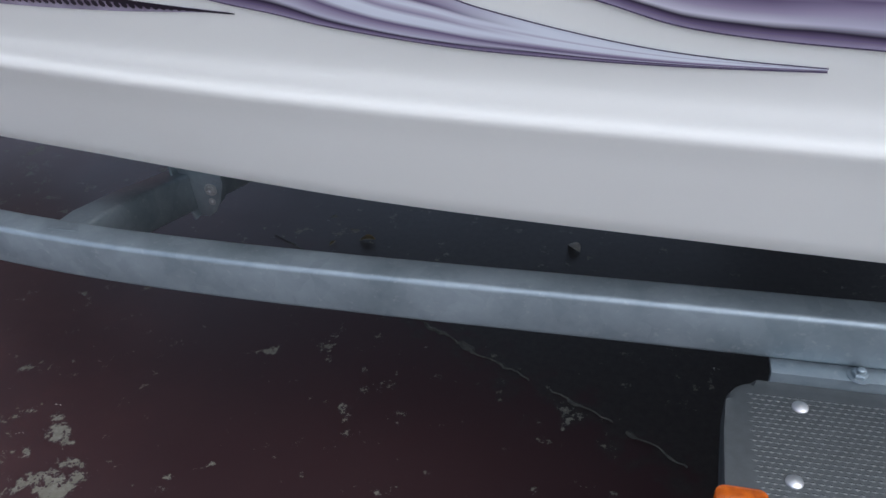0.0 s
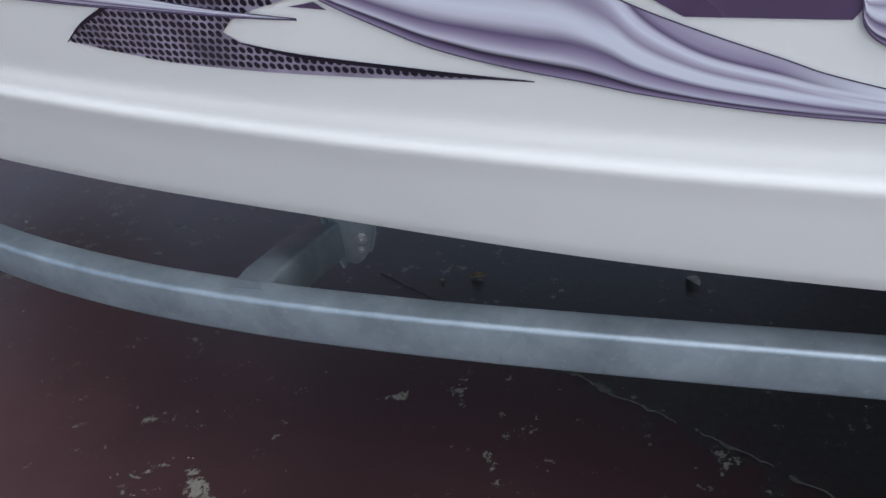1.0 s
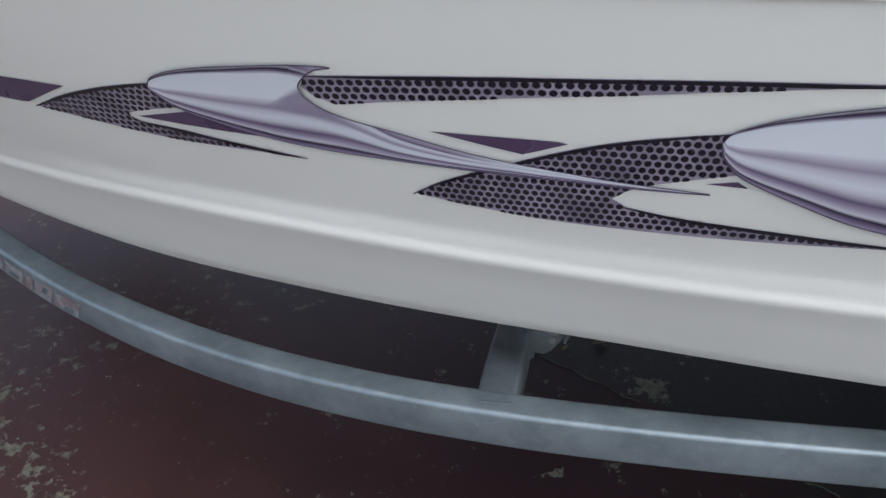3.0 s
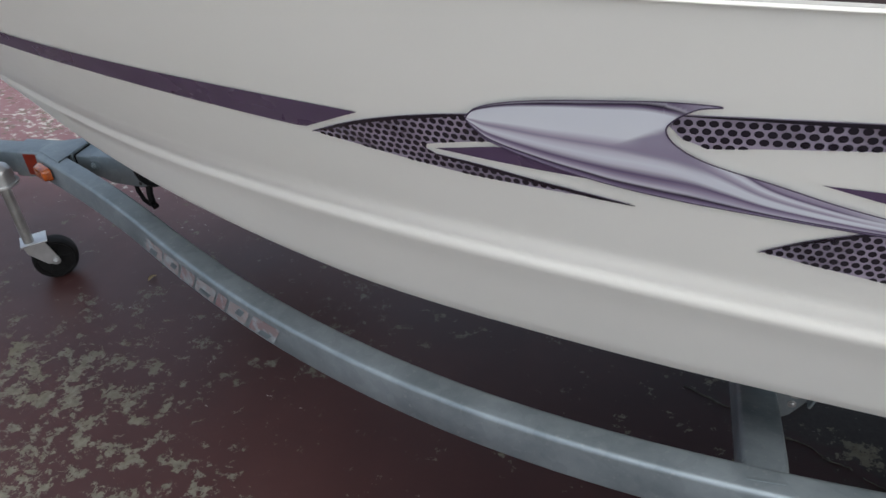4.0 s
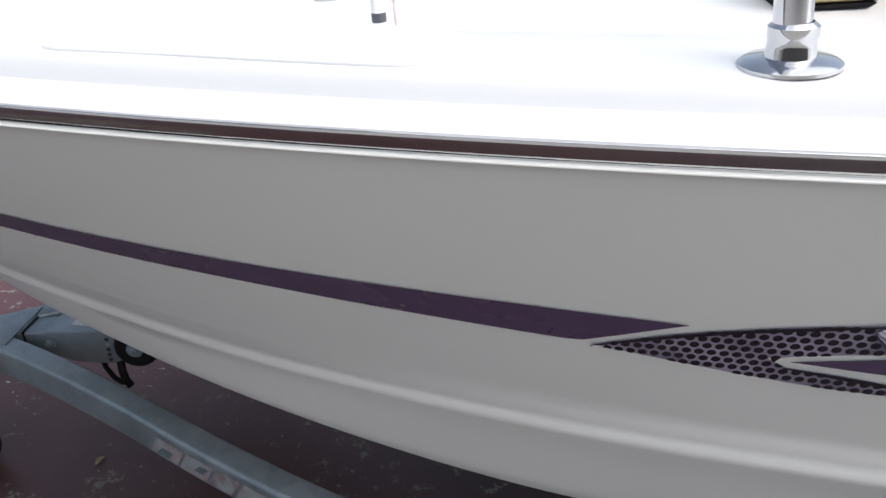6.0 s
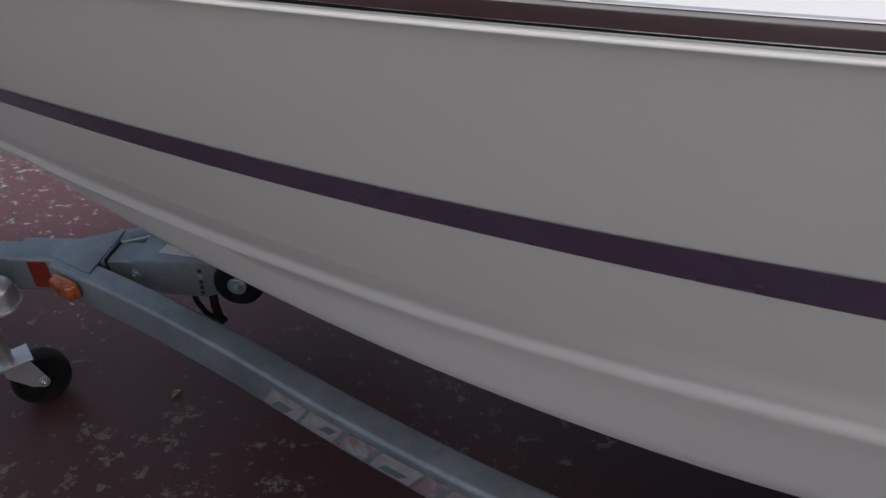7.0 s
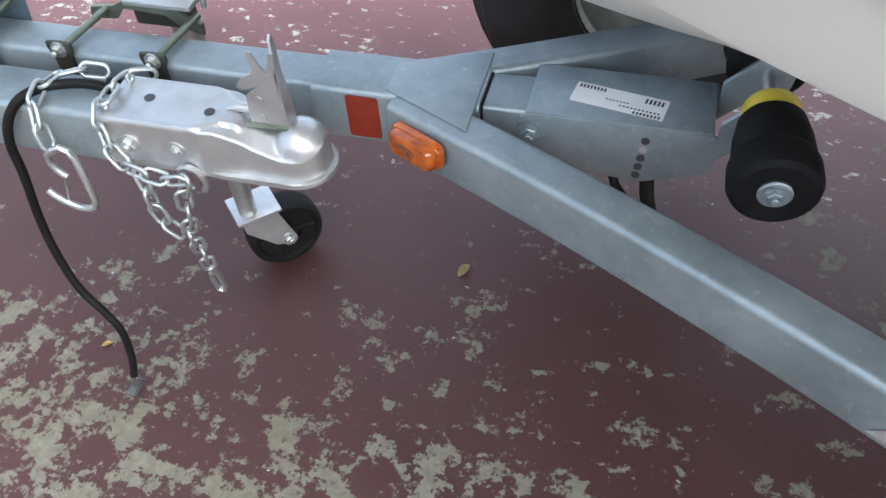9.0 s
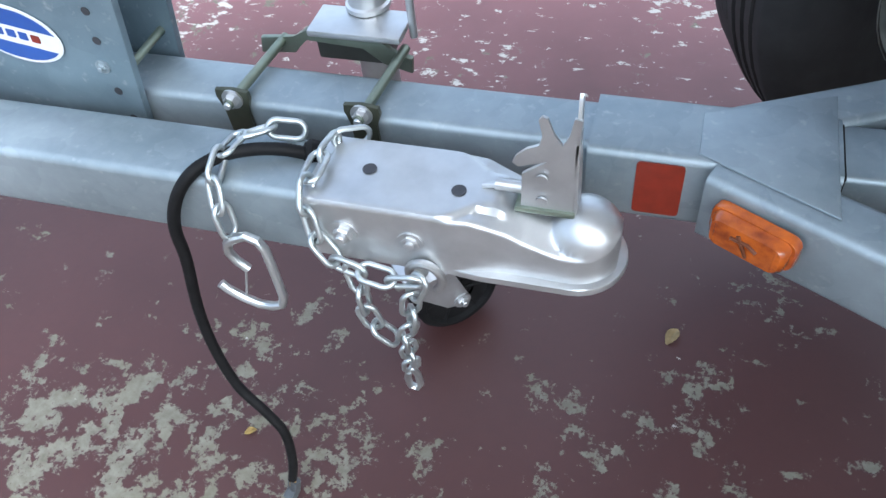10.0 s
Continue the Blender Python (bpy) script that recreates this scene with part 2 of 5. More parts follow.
# ---- building helpers ----


def mesh_of(name, bm, material, smooth=False):
    bmesh.ops.recalc_face_normals(bm, faces=bm.faces[:])
    me = bpy.data.meshes.new(name)
    bm.to_mesh(me)
    bm.free()
    for m in material if isinstance(material, (list, tuple)) else [material]:
        me.materials.append(m)
    if smooth:
        me.polygons.foreach_set("use_smooth", [True] * len(me.polygons))
        if smooth != "all":
            me.set_sharp_from_angle(angle=radians(35))
    return me


def part(name, bm, material, parent, label="", smooth=True):
    ob = new(name, mesh_of(name, bm, material, smooth))
    ob.parent = parent
    return tagged(ob, label) if label else ob


def thing(name, label, category, at=(0, 0, 0), group=""):
    ob = new(name)
    ob.location = at
    ob.empty_display_size = 0.1
    ob.matrix_world = Matrix.Translation(at)
    return tagged(ob, label, category, group)


def rrect(w, h, r, n=3):
    """Outline of a rounded rectangle."""
    out = []
    for cx, cy, a in ((w / 2 - r, h / 2 - r, 0), (-w / 2 + r, h / 2 - r, 90), (-w / 2 + r, -h / 2 + r, 180), (w / 2 - r, -h / 2 + r, 270)):
        for i in range(n + 1):
            q = radians(a + 90 * i / n)
            out.append((cx + r * math.cos(q), cy + r * math.sin(q)))
    return out


def disc(r, n=16):
    return [(r * math.cos(2 * math.pi * i / n), r * math.sin(2 * math.pi * i / n)) for i in range(n)]


def sweep(bm, path, outline, up=(0, 0, 1), closed=False, caps=True, scales=None):
    """A closed outline (u sideways, v up) carried along a path."""
    path = [Vector(p) for p in path]
    free = up == "free"
    rings, last = [], Vector((0.05, 0.1, 1)) if free else Vector(up)
    n = len(path)
    for i, p in enumerate(path):
        a, b = path[i - 1] if i or closed else p, path[(i + 1) % n] if i < n - 1 or closed else p
        d = (b - a).normalized()
        side = d.cross(last)
        if side.length < 1e-5:
            side = d.cross(Vector((1, 0, 0)))
        side.normalize()
        top = side.cross(d).normalized()
        if free:
            last = top
        k = scales[i] if scales else 1.0
        rings.append([bm.verts.new(p + side * u * k + top * v * k) for u, v in outline])
    m = len(outline)
    for i in range(n if closed else n - 1):
        r, s = rings[i], rings[(i + 1) % n]
        for j in range(m):
            bm.faces.new((r[j], r[(j + 1) % m], s[(j + 1) % m], s[j]))
    if caps and not closed:
        bm.faces.new(rings[0][::-1])
        bm.faces.new(rings[-1])
    return bm


def rod(bm, a, b, r, n=14):
    return sweep(bm, [a, b], disc(r, n), up=(0.0, 0.13, 0.99) if abs(Vector(b).x - Vector(a).x) + abs(Vector(b).y - Vector(a).y) > 1e-4 else (0, 1, 0))


def lathe(bm, profile, origin, axis, n=28, cap=False):
    """Turns (radius, along) points round an axis."""
    axis = Vector(axis).normalized()
    u = axis.orthogonal().normalized()
    w = axis.cross(u)
    rings = []
    for r, s in profile:
        rings.append([bm.verts.new(Vector(origin) + axis * s + (u * math.cos(2 * math.pi * i / n) + w * math.sin(2 * math.pi * i / n)) * r) for i in range(n)])
    for a, b in zip(rings, rings[1:]):
        for i in range(n):
            bm.faces.new((a[i], a[(i + 1) % n], b[(i + 1) % n], b[i]))
    if cap:
        bm.faces.new(rings[0][::-1])
        bm.faces.new(rings[-1])
    return bm


def slab(bm, outline, origin, u, v, thick, bevel=0.0):
    """A flat plate with a free outline in the plane of u and v, thick along their normal."""
    u, v = Vector(u).normalized(), Vector(v).normalized()
    nrm = u.cross(v).normalized()
    o = Vector(origin)
    lo = [bm.verts.new(o + u * a + v * b) for a, b in outline]
    hi = [bm.verts.new(o + u * a + v * b + nrm * thick) for a, b in outline]
    m = len(outline)
    bm.faces.new(lo[::-1])
    top = bm.faces.new(hi)
    for i in range(m):
        bm.faces.new((lo[i], lo[(i + 1) % m], hi[(i + 1) % m], hi[i]))
    if bevel:
        bmesh.ops.bevel(bm, geom=list(top.edges), offset=bevel, segments=2, affect="EDGES", profile=0.5)
    return bm


def box(bm, centre, size, r=0.0, turn=None):
    m = Matrix.Translation(centre) @ (turn.to_4x4() if turn else Matrix()) @ Matrix.Diagonal((*size, 1))
    g = bmesh.ops.create_cube(bm, size=1.0, matrix=m)
    if r:
        es = {e for v in g["verts"] for e in v.link_edges}
        bmesh.ops.bevel(bm, geom=list(es), offset=r, segments=2, affect="EDGES", profile=0.5)
    return bm


def table(xs, ys):
    """A smooth curve through a few stations."""
    xs, ys = np.array(xs, float), np.array(ys, float)
    m = np.gradient(ys, xs)

    def at(x):
        x = np.clip(x, xs[0], xs[-1])
        i = int(np.clip(np.searchsorted(xs, x) - 1, 0, len(xs) - 2))
        h = xs[i + 1] - xs[i]
        u = (x - xs[i]) / h
        return float((2 * u**3 - 3 * u * u + 1) * ys[i] + (u**3 - 2 * u * u + u) * h * m[i] + (3 * u * u - 2 * u**3) * ys[i + 1] + (u**3 - u * u) * h * m[i + 1])

    return at


# ---- ground ----
CL = 1.685  # the centre line of boat and trailer

bm = bmesh.new()
box(bm, (0, 0, -0.25), (400, 400, 0.5))
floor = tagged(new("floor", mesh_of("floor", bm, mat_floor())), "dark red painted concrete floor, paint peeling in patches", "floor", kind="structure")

# unseen wall closing the camera's side, added to darken reflections and low light
bm = bmesh.new()
box(bm, (1.5, -6.5, 1.4), (24.0, 0.25, 2.8))
unseen_wall = tagged(new("unseen_wall", mesh_of("unseen_wall", bm, mat_plain("unseen_wall_grey", (0.13, 0.12, 0.11), 0.85, 0.0, 0.2, 3.0, 0, 0.3))), "unseen plain dark grey wall added to darken reflections and low sky light", "wall", kind="structure")

# ---- boat: hull stations along its length ----
ST = (-3.5, -3.3, -3.05, -2.75, -2.45, -2.15, -1.85, -1.5, -1.1, -0.7, -0.3, 0.1, 0.4, 1.2, 3.0)
rail_y = table(ST, (CL, 1.53, 1.325, 1.135, 1.003, 0.897, 0.812, 0.738, 0.679, 0.640, 0.616, 0.598, 0.588, 0.575, 0.570))
rail_z = table(ST, (1.40, 1.39, 1.38, 1.369, 1.357, 1.345, 1.334, 1.321, 1.308, 1.297, 1.286, 1.277, 1.270, 1.255, 1.23))
fold_y = table(ST, (CL, 1.592, 1.461, 1.325, 1.201, 1.095, 0.998, 0.905, 0.828, 0.773, 0.738, 0.712, 0.697, 0.681, 0.676))
fold_z = table(ST, (1.36, 1.325, 1.27, 1.195, 1.13, 1.072, 1.026, 0.998, 0.979, 0.961, 0.949, 0.943, 0.938, 0.925, 0.90))
ridge_y = table(ST, (CL, 1.656, 1.572, 1.430, 1.282, 1.152, 1.031, 0.919, 0.832, 0.779, 0.741, 0.715, 0.699, 0.684, 0.679))
ridge_z = table(ST, (1.310, 1.254, 1.178, 1.098, 1.038, 0.995, 0.969, 0.952, 0.936, 0.915, 0.902, 0.895, 0.890, 0.877, 0.852))
low_y = table(ST, (CL, CL, 1.675, 1.600, 1.399, 1.2186, 1.087, 0.998, 0.920, 0.862, 0.813, 0.784, 0.767, 0.75, 0.745))
low_z = table(ST, (1.29, 1.15, 1.00, 0.918, 0.900, 0.883, 0.843, 0.780, 0.754, 0.743, 0.733, 0.730, 0.728, 0.72, 0.70))
keel_z = table(ST, (1.285, 1.12, 0.94, 0.80, 0.70, 0.645, 0.60, 0.56, 0.52, 0.50, 0.48, 0.47, 0.465, 0.455, 0.45))


def topside(x, z, off=0.0):
    """The near topside: the point at x and height z, off metres proud of it."""
    x0, z0 = rail_y(x), rail_z(x)
    x1, z1 = fold_y(x), fold_z(x)
    k = (z - z1) / (z0 - z1)
    y = x1 + (x0 - x1) * k
    d = 0.01
    slope_x = ((fold_y(x + d) + (rail_y(x + d) - fold_y(x + d)) * k) - y) / d
    nrm = Vector((-slope_x, 1.0, -(x0 - x1) / (z0 - z1))).normalized()
    return Vector((x, y, z)) - nrm * off


def hull_section(x):
    """Half section from the rail down to the keel."""
    ry, rz, fy, fz, gy, gz, ly, lz, kz = (g(x) for g in (rail_y, rail_z, fold_y, fold_z, ridge_y, ridge_z, low_y, low_z, keel_z))
    pts = [(ry + (fy - ry) * k, rz + (fz - rz) * k) for k in (0, 0.12, 0.25, 0.4, 0.55, 0.7, 0.85, 0.95, 0.988)]
    aft = min(1.0, max(0.0, (x + 1.9) / 0.9))
    dip = 0.0014 - 0.0003 * aft
    lean = (fy - gy) / (fz - gz)  # the strip above the ridge leans out towards the bow
    pts += [(fy - 0.0005, fz), (fy + (gy - fy) * 0.09 + dip * (0.08 + 0.32 * aft), fz + (gz - fz) * 0.09), (fy + (gy - fy) * 0.3 + dip * (0.35 + 0.65 * aft), fz + (gz - fz) * 0.3), (fy + (gy - fy) * 0.58 + dip, fz + (gz - fz) * 0.58)]
    pts += [(gy + lean * 0.012 * (0.72 + 0.28 * aft) + 0.0014 + 0.0002 * aft + dip * 0.75, gz + 0.012), (gy + lean * 0.0055 * (0.72 + 0.28 * aft) + 0.0008 + dip * 0.22, gz + 0.0055), (gy, gz), (gy + 0.0010, gz - 0.005), (gy + 0.004, gz - 0.012)]
    pts += [(gy + (ly - gy) * k, gz + (lz - gz) * k) for k in (0.12, 0.35, 0.6, 0.85)]
    pts += [(ly, lz), (ly + 0.004, lz - 0.004)]
    pts += [(ly + 0.03 * min(1, max(0, (CL - ly) * 4)), lz - 0.003)]
    pts += [(ly + (CL - ly) * k, lz + (kz - lz) * k) for k in (0.3, 0.6, 0.9)] + [(CL, kz)]
    return pts


boat = thing("boat", "cream and purple fibreglass runabout boat resting on a trailer", "boat", (0, CL, 0))
boat_inv = Matrix.Translation((0, -CL, 0))


def boat_part(name, bm, material, label="", parent=None, smooth=True):
    bmesh.ops.transform(bm, matrix=boat_inv, verts=bm.verts[:])
    return part(name, bm, material, parent or boat, label, smooth)


def hull_shell():
    bm = bmesh.new()
    xs = list(np.linspace(-3.5, -2.8, 15)) + list(np.linspace(-2.75, 0.4, 64)) + [0.6, 0.9, 1.2, 1.6, 2.0, 2.5, 3.0]
    for flip in (False, True):
        rows = []
        for x in xs:
            rows.append([bm.verts.new((x, 2 * CL - y if flip else y, z)) for y, z in hull_section(x)])
        for a, b in zip(rows, rows[1:]):
            for i in range(len(a) - 1):
                bm.faces.new((a[i], a[i + 1], b[i + 1], b[i]))
        bm.faces.new(rows[-1] + [bm.verts.new((3.0, CL, rail_z(3.0)))])
    bmesh.ops.remove_doubles(bm, verts=bm.verts[:], dist=0.0005)
    return bm


boat_part("hull", hull_shell(), GELCOAT, "glossy cream gelcoat hull with a moulded spray ridge")


def along_rail(offset_y, offset_z, outline, flip, step=0.06, x0=-3.48, x1=3.0):
    bm = bmesh.new()
    xs = np.arange(x0, x1 + 1e-6, step)
    path = []
    for x in xs:
        y = rail_y(x)
        path.append((x, (2 * CL - y - offset_y) if flip else y + offset_y, rail_z(x) + offset_z))
    return sweep(bm, path, outline)


def half_round(depth, half, sign, n=12):
    """Outline of a half-round moulding that bulges outboard and leans out at its top."""
    arc = [(sign * (depth * math.cos(q) + 0.3 * half * math.sin(q)), half * math.sin(q)) for q in np.linspace(-math.pi / 2, math.pi / 2, n)]
    return arc + [(-sign * 0.006, half), (-sign * 0.006, -half)]


# hull lip, black base and bright insert of the rub rail, on both sides
for flip in (False, True):
    boat_part("hull_lip", along_rail(0.0048, 0.0024, rrect(0.021, 0.0030, 0.0014), flip), GELCOAT)
    boat_part("rub_rail", along_rail(0.0095, 0.0120, rrect(0.0250, 0.0150, 0.003), flip), RUBBER, "black rub rail base")
    boat_part("rail_insert", along_rail(-0.0030, 0.0112, half_round(0.0016, 0.0086, -1 if flip else 1), flip), CHROME, "polished stainless half-round rub rail insert")



def ease(v, a, b):
    t = min(1.0, max(0.0, (v - a) / (b - a)))
    return t * t * (3 - 2 * t)


def deck_height(x, y):
    """The deck's top at a place on the near half."""
    half = max(0.02, CL - rail_y(x))
    k = min(1, max(0, (y - rail_y(x) - 0.075) / half))
    # the sunken bow cockpit inside the side deck
    well = ease(y - rail_y(x), 0.165, 0.195) * ease(x, -2.45, -2.2) * (1 - ease(x, -1.0, -0.8))
    return rail_z(x) + 0.046 + 0.035 * math.sin(k * math.pi / 2) * min(1, half) - 0.13 * well


def deck_shell():
    """Deck moulding: flange, rounded coaming and cambered foredeck."""
    bm = bmesh.new()
    xs = list(np.linspace(-3.47, -2.8, 12)) + list(np.linspace(-2.75, 0.4, 44)) + [0.8, 1.4, 2.0, 3.0]
    prof = ((0.0, 0.016), (-0.004, 0.0185), (0.0, 0.0205), (0.02, 0.0225), (0.038, 0.0240), (0.0435, 0.0262), (0.0450, 0.032), (0.0455, 0.039), (0.049, 0.0436), (0.056, 0.0455), (0.075, 0.046))
    rows = []
    for x in xs:
        ry, rz = rail_y(x), rail_z(x)
        half = CL - ry
        row = [(ry + min(a, half), rz + b) for a, b in prof]
        for a in (0.10, 0.13, 0.16, 0.168, 0.174, 0.180, 0.186, 0.194, 0.23, None, None, None, None):
            k = (len(row) - len(prof) - 8) / 4
            y = min(CL, ry + a) if a else max(ry + 0.23, ry + 0.23 + (half - 0.23) * k) if half > 0.23 else CL
            row.append((y, deck_height(x, y)))
        rows.append([bm.verts.new((x, y, z)) for y, z in row] + [bm.verts.new((x, 2 * CL - y, z)) for y, z in row[-2::-1]])
    for a, b in zip(rows, rows[1:]):
        for i in range(len(a) - 1):
            bm.faces.new((a[i], a[i + 1], b[i + 1], b[i]))
    bm.faces.new(rows[-1])
    bmesh.ops.remove_doubles(bm, verts=bm.verts[:], dist=0.0005)
    return bm


boat_part("deck", deck_shell(), DECK_WHITE, "glossy white moulded foredeck")

# ---- trailer ----
trailer = thing("boat_trailer", "galvanised steel swing-tongue boat trailer under the boat", "trailer", (-2.7, CL, 0))


def tpart(name, bm, material=None, label="", parent=None, smooth=True):
    bmesh.ops.transform(bm, matrix=Matrix.Translation((2.7, -CL, 0)), verts=bm.verts[:])
    return part(name, bm, material or GALV, parent or trailer, label, smooth)


TOP = 0.590
TUBE = rrect(0.051, 0.076, 0.0085, 4)
TX = (-2.76, -2.52, -2.28, -2.04, -1.8, -1.56, -1.32, -1.08, -0.84, -0.6, -0.36, 0.0)
tube_y = table(TX, (1.640, 1.524, 1.393, 1.249, 1.118, 1.012, 0.932, 0.880, 0.851, 0.838, 0.834, 0.834))


def rail_path(flip):
    out = []
    for x in list(np.linspace(-2.72, 0.0, 60)) + [0.6, 1.4, 3.0]:
        dy = (tube_y(x + 0.01) - tube_y(x - 0.01)) / 0.02
        nx, ny = -dy / math.hypot(1, dy), 1 / math.hypot(1, dy)
        px, py = x + nx * 0.0255, tube_y(x) + ny * 0.0255
        out.append((px, 2 * 1.668 - py if flip else py, TOP - 0.038))
    return out


near_rail = tpart("frame_rail", sweep(bmesh.new(), rail_path(False), TUBE), None, "curved galvanised frame rail")
tpart("frame_rail", sweep(bmesh.new(), rail_path(True), TUBE), None, "curved galvanised frame rail")
tpart("tongue_sleeve", sweep(bmesh.new(), [(-2.825, CL - 0.006, TOP - 0.04), (-2.61, CL - 0.006, TOP - 0.04)], rrect(0.083, 0.082, 0.008)))
tpart("tongue", sweep(bmesh.new(), [(-4.1, CL - 0.003, TOP - 0.041), (-2.8, CL - 0.003, TOP - 0.041)], rrect(0.065, 0.072, 0.008)))
swing_tongue = tpart("swing_tongue", sweep(bmesh.new(), [(-4.1, 1.577, 0.544), (-2.985, 1.575, 0.544)], rrect(0.078, 0.080, 0.009)), None, "folded-back galvanised tongue")
for x in (-0.857, 1.4):
    bm = bmesh.new()
    half = [(0.870, 0.552), (0.93, 0.545), (1.05, 0.511), (1.17, 0.471), (1.40, 0.395)]
    path = [(x, y, z) for y, z in half] + [(x, CL, 0.33)] + [(x, 2 * CL - y, z) for y, z in half[::-1]]
    tpart("crossmember", sweep(bm, path, rrect(0.063, 0.078, 0.007)))

# ---- printed vinyl graphics on the near topside ----


def mat_swoosh():
    """Printed brushed-metal flame: pale lilac with purple bands and a dark edge."""
    m, n, l, b = principled("lilac_flame_print", (0.5, 0.5, 0.6), 0.25, 0.0, 0.4)
    uv = n.new("ShaderNodeUVMap").outputs[0]
    sep = n.new("ShaderNodeSeparateXYZ")
    l.new(uv, sep.inputs[0])
    u, v = sep.outputs[0], sep.outputs[1]
    wob = noise_tex(n, l, 6.0, 2, 0.5, uv)
    vv = calc(n, l, "ADD", v, calc(n, l, "MULTIPLY", calc(n, l, "SUBTRACT", wob, 0.5), 0.05))
    pale, soft_lilac, lilac, plum, ink = (0.72, 0.75, 0.81), (0.50, 0.475, 0.57), (0.33, 0.285, 0.39), (0.14, 0.105, 0.185), (0.016, 0.011, 0.028)
    body = ramp(n, l, vv, [(0.0, plum), (0.018, (0.40, 0.39, 0.45)), (0.040, ink), (0.062, plum), (0.10, pale), (0.40, (0.76, 0.79, 0.84)), (0.47, soft_lilac), (0.525, lilac), (0.59, (0.60, 0.59, 0.67)), (0.66, pale),
                           (0.72, (0.62, 0.61, 0.69)), (0.79, plum), (0.85, lilac), (0.905, (0.62, 0.60, 0.68)), (0.935, ink), (0.962, plum), (1.0, lilac)])
    waist = ramp(n, l, vv, [(0.0, soft_lilac), (0.22, lilac), (0.29, plum), (0.345, (0.62, 0.61, 0.69)), (0.40, pale), (0.455, soft_lilac), (0.515, lilac), (0.585, pale), (0.70, (0.70, 0.72, 0.79)),
                            (0.77, plum), (0.83, lilac), (0.90, (0.52, 0.50, 0.60)), (0.935, ink), (0.962, plum), (1.0, lilac)])
    tail = ramp(n, l, vv, [(0.0, plum), (0.05, (0.62, 0.61, 0.69)), (0.10, pale), (0.36, pale), (0.42, soft_lilac), (0.47, pale), (0.62, (0.70, 0.72, 0.79)), (0.70, lilac), (0.78, plum), (0.86, soft_lilac), (0.90, ink), (0.94, plum), (1.0, lilac)])

    def between(f, lo, hi, a, c):
        r = n.new("ShaderNodeMapRange")
        r.interpolation_type = "SMOOTHSTEP"
        r.inputs[1].default_value, r.inputs[2].default_value, r.inputs[3].default_value, r.inputs[4].default_value = lo, hi, a, c
        l.new(f, r.inputs[0])
        return r.outputs[0]

    # lilac hollow that opens towards the hook's throat
    middle = calc(n, l, "MULTIPLY_ADD", u, -1.5, 0.53 + 1.5 * 0.235)
    half = calc(n, l, "MAXIMUM", 0.02, calc(n, l, "MULTIPLY_ADD", u, 1.9, 0.03 - 1.9 * 0.235))
    far = calc(n, l, "DIVIDE", calc(n, l, "ABSOLUTE", calc(n, l, "SUBTRACT", vv, middle)), half)
    hollow = calc(n, l, "MULTIPLY", between(far, 0.55, 1.15, 0.95, 0.0), calc(n, l, "MULTIPLY", between(u, 0.215, 0.29, 0.0, 1.0), between(u, 0.345, 0.40, 1.0, 0.0)))
    col = blend(n, l, between(u, 0.31, 0.40, 0.0, 1.0), body, waist)
    col = blend(n, l, hollow, col, (0.30, 0.265, 0.36))
    col = blend(n, l, between(u, 0.55, 0.70, 0.0, 1.0), col, tail)
    l.new(col, b.inputs["Base Color"])
    return m


SWOOSH = mat_swoosh()
PLUM = mat_plain("plum_vinyl", (0.075, 0.055, 0.105), 0.35, 0.0, 0.2, 20.0, 0, 0.01)


def spline(pts, n=8, closed=False):
    """Catmull-Rom points through a short outline."""
    p = [Vector((a, b, 0)) for a, b in pts]
    out = []
    m = len(p)
    for i in range(m if closed else m - 1):
        p0, p1, p2, p3 = (p[(i + k) % m] if closed else p[min(max(i + k, 0), m - 1)] for k in (-1, 0, 1, 2))
        for j in range(n):
            t = j / n
            out.append(0.5 * (2 * p1 + (p2 - p0) * t + (2 * p0 - 5 * p1 + 4 * p2 - p3) * t * t + (3 * p1 - p0 - 3 * p2 + p3) * t**3))
    if not closed:
        out.append(p[-1])
    return [(q.x, q.y) for q in out]


def lay_on_hull(bm, off):
    for v in bm.verts:
        v.co = topside(v.co.x, v.co.z, off)


def film(outline, off=0.0016):
    """A film with a free outline (x, z), laid on the topside."""
    bm = bmesh.new()
    f = bm.faces.new([bm.verts.new((x, 0, z)) for x, z in outline])
    f.normal_update()
    bmesh.ops.triangulate(bm, faces=[f], ngon_method="EAR_CLIP")
    x0, x1 = min(p[0] for p in outline), max(p[0] for p in outline)
    k = math.ceil(x0 / 0.02)
    while k * 0.02 < x1:
        bmesh.ops.bisect_plane(bm, geom=bm.verts[:] + bm.edges[:] + bm.faces[:], plane_co=(k * 0.02, 0, 0), plane_no=(1, 0, 0))
        k += 1
    lay_on_hull(bm, off)
    return bm


def inside(x, z, poly):
    hit = False
    for (xa, za), (xb, zb) in zip(poly, poly[1:] + poly[:1]):
        if (za > z) != (zb > z) and x < (xb - xa) * (z - za) / (zb - za) + xa:
            hit = not hit
    return hit


def edge_point(x, z, poly):
    """The nearest point on an outline."""
    best = (9.0, x, z)
    for (xa, za), (xb, zb) in zip(poly, poly[1:] + poly[:1]):
        dx, dz = xb - xa, zb - za
        t = max(0, min(1, ((x - xa) * dx + (z - za) * dz) / max(1e-12, dx * dx + dz * dz)))
        best = min(best, (math.hypot(x - xa - dx * t, z - za - dz * t), xa + dx * t, za + dz * t))
    return best[1:]


